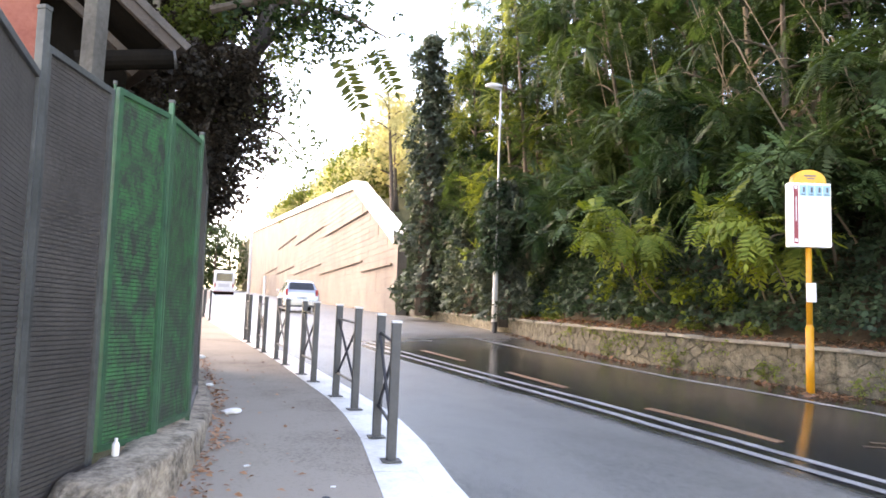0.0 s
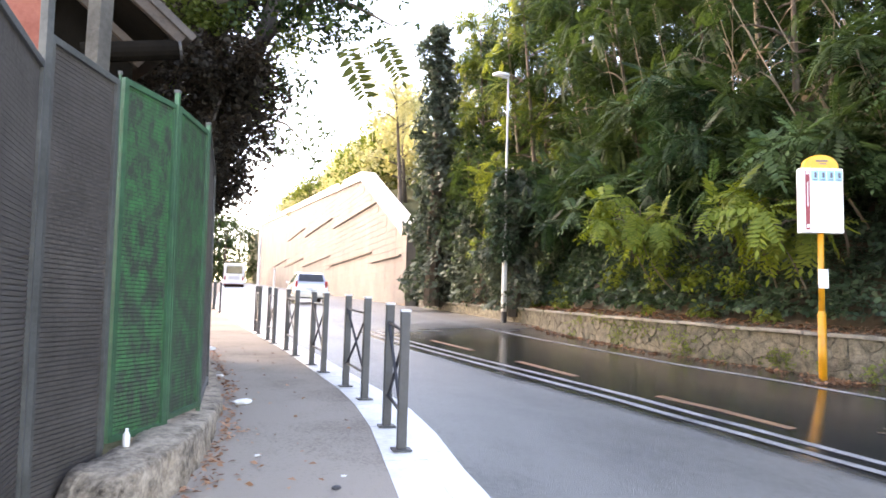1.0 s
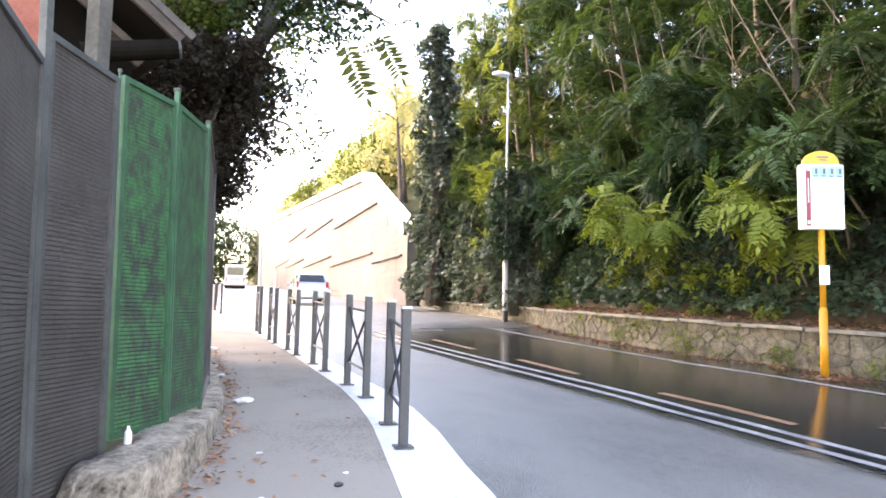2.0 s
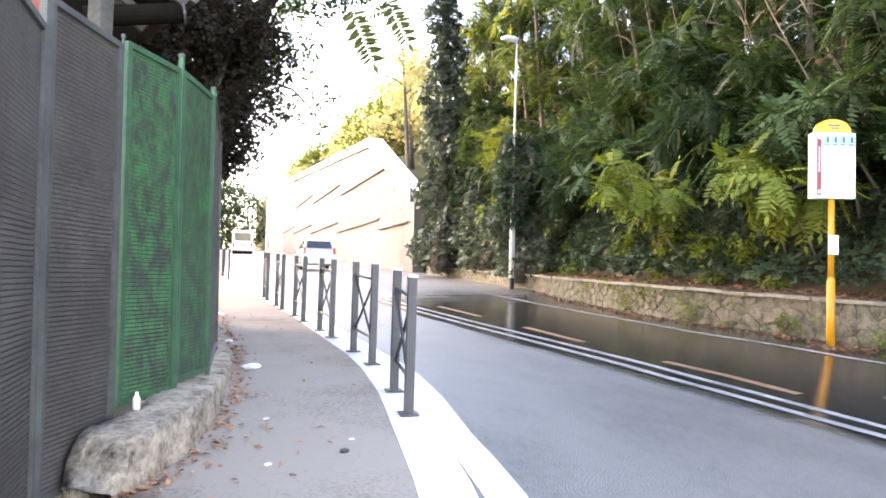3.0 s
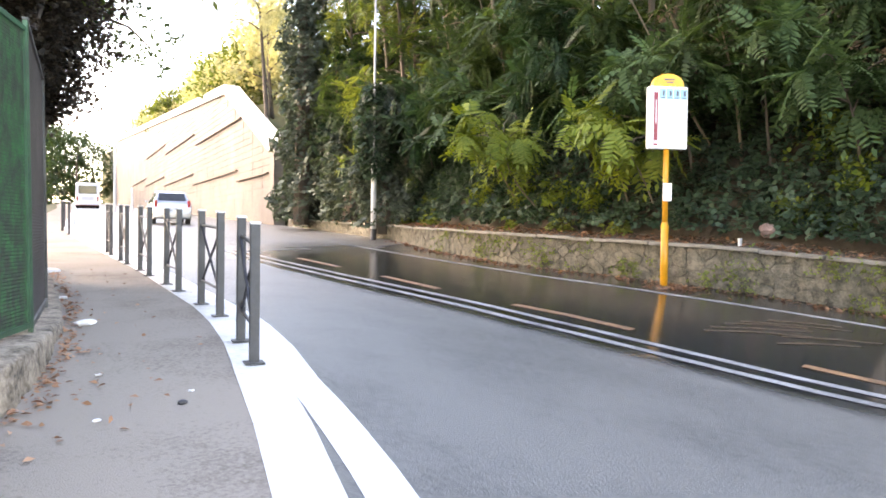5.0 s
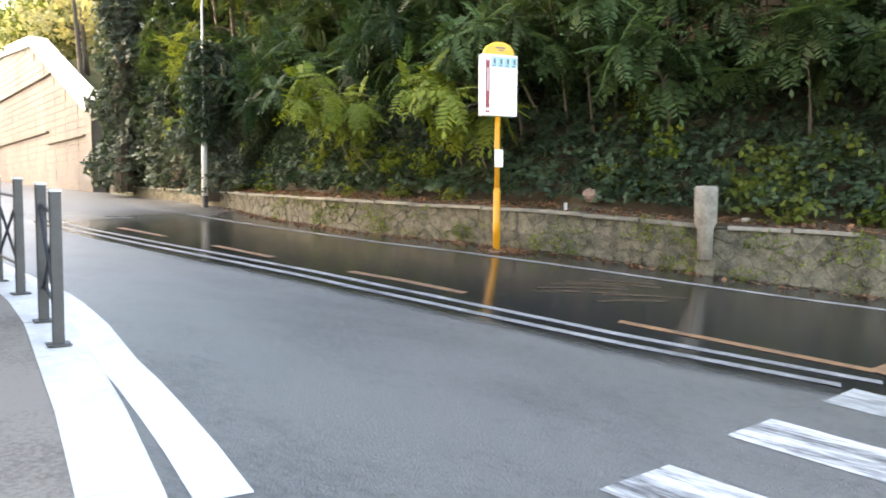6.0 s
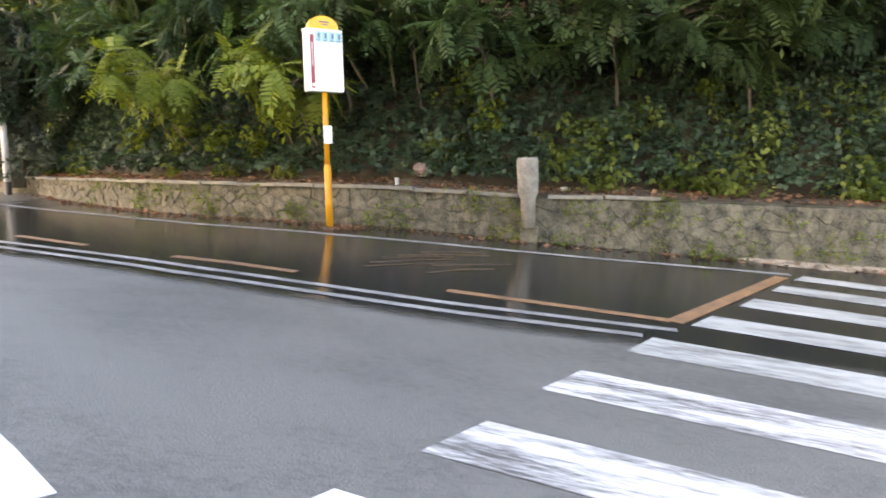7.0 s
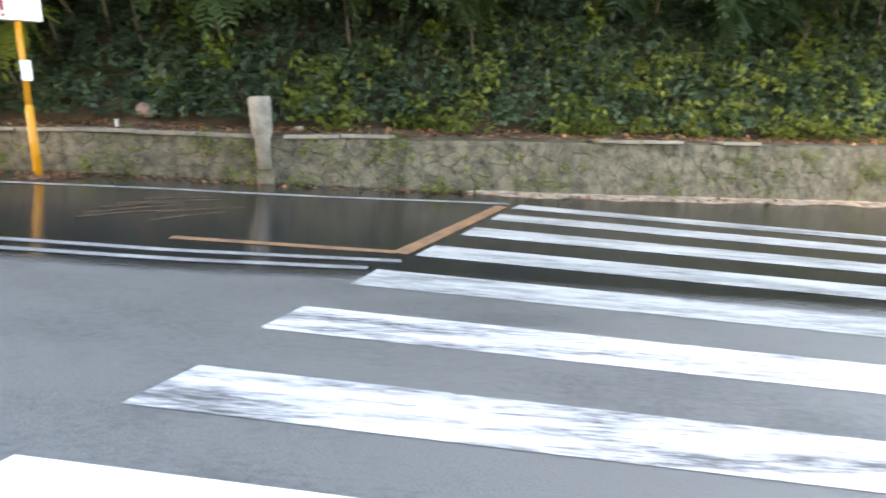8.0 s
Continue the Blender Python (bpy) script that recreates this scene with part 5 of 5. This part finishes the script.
def build_left_plants():
    g = ground_z(2.2, 7.3)
    tree("roadside_tree", "large dark leaning tree behind the fence", (2.0, 7.7, g), (2.3, 0.3), 7.6, 0.17, (0.6, 1.3, 1.1), SPRIG, LEAF_LIT, 1100, 0.15, BARK_DARK, 71, 14, 0.45, 0.5, "roadside trees")
    tree("roadside_tree", "dense brown-green tree behind the fence", (2.1, 9.2, ground_z(2.1, 9.2)), (0.9, 0.2), 5.2, 0.14, (1.1, 1.2, 1.15), SPRIG, LEAF_RED, 9500, 0.15, BARK, 72, 15, 0.47, 0.5, "roadside trees")
    tree("roadside_tree", "small purplish-brown tree leaning over the fence", (1.95, 7.2, ground_z(1.95, 7.2)), (0.72, 0.1), 3.6, 0.06, (0.5, 0.6, 0.85), SPRIG, LEAF_RED, 3000, 0.13, BARK_DARK, 73, 11, 0.58, 0.4, "roadside trees")
    tree("roadside_tree", "thin-leaved tree spreading over the pavement", (2.5, 9.6, ground_z(2.5, 9.6)), (1.5, -0.2), 6.4, 0.1, (1.25, 1.0, 1.0), SPRIG, LEAF_MID, 1300, 0.16, BARK, 74, 12, 0.5, 0.5, "roadside trees")
    # tall trees added, mostly out of sight, to shade the street and stone wall
    for i, (x, y, tall, r) in enumerate(((-1.2, 11.5, 12, 3.2), (0.2, 15.5, 13, 3.2), (-5, 14.5, 14, 4.2), (1.2, 20, 13, 3.0), (3.4, 24.5, 12.5, 2.8), (4.2, 30.5, 13, 3.0), (-2.5, 20, 14, 4.0), (-8, 9.5, 12, 4.0), (-9, 19, 14, 4.4))):
        tree("roadside_tree", "tall leafy tree added behind the fence for shade", (x, y, ground_z(x, y)), (rng.uniform(-0.5, 0.8), 0), tall, 0.24, (r, r, r * 0.85), SPRIG, LEAF_DEEP if i % 2 else LEAF_MID, 2300 if x > -2 else 1000, 0.45 if x > -2 else 0.7, BARK, 80 + i, 15, 0.45, 0.4, "roadside trees")
    tree("pale_tree", "pale thin trunk behind the eaves", (2.0, 8.6, ground_z(2, 8.6)), (0.1, 0.1), 7.0, 0.1, (0.9, 0.9, 0.9), SPRIG, LEAF_LIT, 1800, 0.16, BARK_PALE, 77, 8, 0.5, 0.4)
    # a bough of long feathered leaves hanging over the pavement
    bough = thing("hanging_bough", "bough of feathered leaves hanging over the pavement", "tree bough", pose(3.4, 6.85, 4.6))
    spine = limb_points((-0.9, 0.6, 0.3), (0.75, -0.45, 0.1), (0, 0, 0.25), 6)
    part("branch", tube(spine, [0.05, 0.045, 0.04, 0.033, 0.026, 0.018, 0.01], 7), BARK, bough)
    for start, end in ((-0.21, -1.14, -0.49), (0.04, -1.25, -1.11)), ((0.06, -1.34, -0.4), (0.29, -1.45, -0.91)), ((0.16, -1.4, -0.51), (-0.05, -1.24, -0.62)):
        start, way = Vector(start), Vector(end) - Vector(start)
        side = way.cross(Vector((0.45, 0.85, 0.25))).normalized()
        m = Matrix.Translation(start) @ Matrix((side * way.length, way, side.cross(way))).transposed().to_4x4()
        ob = new("hanging_leaf", swarm("hanging_leaf", *FROND_LONG, np.array([m]), LEAF_OLIVE))
        ob.parent = bough
    pts = np.array([tuple(spine[i].lerp(spine[i + 1], t)) for i in range(1, 5) for t in rng.random(95)]) + rng.normal(size=(380, 3)) * (0.2, 0.2, 0.22)
    ob = new("foliage", swarm("foliage", *SPRIG, frames_at(pts, np.tile((0.2, -0.1, -0.2), (len(pts), 1)), 0.15, 0.4, 0.9), LEAF_MID))
    ob.parent = bough


def build_far_plants():
    rnd = random.Random(5)
    for i in range(30):
        y = 36 + i * 3.4 + rnd.uniform(-1, 1)
        s = rnd.uniform(2.5, 9)
        x = wall_x(y) + s
        base = (9.6 + 0.075 * (y - 41) if y > 41 else 5.2 + 0.4 * (y - 30)) + 0.5 * max(0, s - 3)
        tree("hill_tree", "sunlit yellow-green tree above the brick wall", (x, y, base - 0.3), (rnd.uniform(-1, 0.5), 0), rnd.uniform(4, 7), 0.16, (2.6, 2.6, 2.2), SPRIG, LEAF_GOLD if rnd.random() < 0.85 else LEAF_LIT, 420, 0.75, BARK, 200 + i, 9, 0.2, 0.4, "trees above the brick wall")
    for i in range(16):
        a = i / 15
        x, y = 18 + 52 * a + rnd.uniform(-2, 2), 128 + rnd.uniform(0, 26) + 14 * a
        tree("far_tree", "hazy green tree at the end of the street", (x, y, ground_z(x, y) - 0.2), (0, 0), rnd.uniform(9, 15), 0.3, (4.4, 4.4, 4.2), SPRIG, LEAF_MID, 480, 1.3, BARK, 260 + i, 10, 0.1, 0.4, "trees at the street's end")
    # added, mostly hidden; the nearer ones shade the foot of the brick wall
    for i in range(14):
        y = 40 + i * 6.5
        x = plinth_x(y) - rnd.uniform(3.5, 8)
        tree("far_tree", "leafy tree added along the far side of the street", (x, y, ground_z(x, y)), (0, 0), rnd.uniform(9, 12), 0.25, (3, 3, 3), SPRIG, LEAF_MID, 520, 0.8, BARK, 290 + i, 10, 0.15, 0.4, "trees at the street's end")


build_ivy(), build_right_plants(), build_left_plants(), build_far_plants()


# ---- small things ----
def crumple(x, y, size, seed):
    rnd = random.Random(seed)
    bm = bmesh.new()
    bmesh.ops.create_icosphere(bm, subdivisions=2, radius=0.5)
    for v in bm.verts:
        v.co *= rnd.uniform(0.65, 1.15)
    bmesh.ops.scale(bm, verts=bm.verts[:], vec=(size, size * 0.7, size * 0.35))
    bmesh.ops.translate(bm, verts=bm.verts[:], vec=(x, y, ground_z(x, y) + 0.12 + size * 0.15))
    single("paper_scrap", bm, PAPER, "crumpled white paper lying on the pavement", "litter", group="paper scraps")


for i, (x, y, size) in enumerate(((2.42, 5.82, 0.17), (3.6, 10.5, 0.22), (2.82, 7.6, 0.1), (2.5, 7.0, 0.07), (1.9, 4.1, 0.05), (2.2, 3.5, 0.04), (1.6, 3.3, 0.05))):
    crumple(x, y, size, i)


def bottle():
    x, y = 1.03, 3.75
    ob = thing("bottle", "small white plastic bottle standing on the plinth", "bottle", pose(x, y, ground_z(x, y) + 0.36))
    part("flask", tube([(0, 0, 0), (0, 0, 0.006), (0, 0, 0.06), (0, 0, 0.08)], [0.016, 0.02, 0.02, 0.009], 14), WHITE, ob, smooth=True)
    part("cap", rod((0, 0, 0.079), (0, 0, 0.096), 0.009, n=12), WHITE, ob)


bottle()


def rock(name, label, x, y, z, size, look_of, seed):
    rnd = random.Random(seed)
    bm = bmesh.new()
    bmesh.ops.create_icosphere(bm, subdivisions=2, radius=0.5)
    for v in bm.verts:
        v.co *= rnd.uniform(0.8, 1.1)
    bmesh.ops.scale(bm, verts=bm.verts[:], vec=size)
    bmesh.ops.translate(bm, verts=bm.verts[:], vec=(x, y, z))
    single(name, bm, look_of, label, "rock")


rock("rock", "pinkish rock lying in the ivy above the wall", wall_x(3.75) + 0.8, 3.75, bank_z(0.8, 3.75) + 0.2, (0.28, 0.34, 0.25), ROCK, 3)
rock("pale_stone", "pale stone lying on the wall's top", wall_x(1.4) + 0.3, 1.4, wall_top(1.4) + 0.07, (0.1, 0.13, 0.08), COPING, 4)


def pipe_stub():
    x, y = wall_x(3.95) + 0.18, 3.95
    ob = thing("pipe_stub", "short grey pipe standing on the wall's coping", "pipe", pose(x, y, wall_top(3.95)))
    part("tube", rod((0, 0, -0.02), (0, 0, 0.11), 0.03, n=12), GALVANISED, ob)
    part("cap", rod((0, 0, 0.11), (0, 0, 0.125), 0.034, n=12), GALVANISED, ob)


pipe_stub()
rock("dark_stone", "small dark stone lying on the pavement", 2.06, 3.32, ground_z(2.06, 3.32) + 0.13, (0.06, 0.045, 0.03), BAR_DARK, 6)
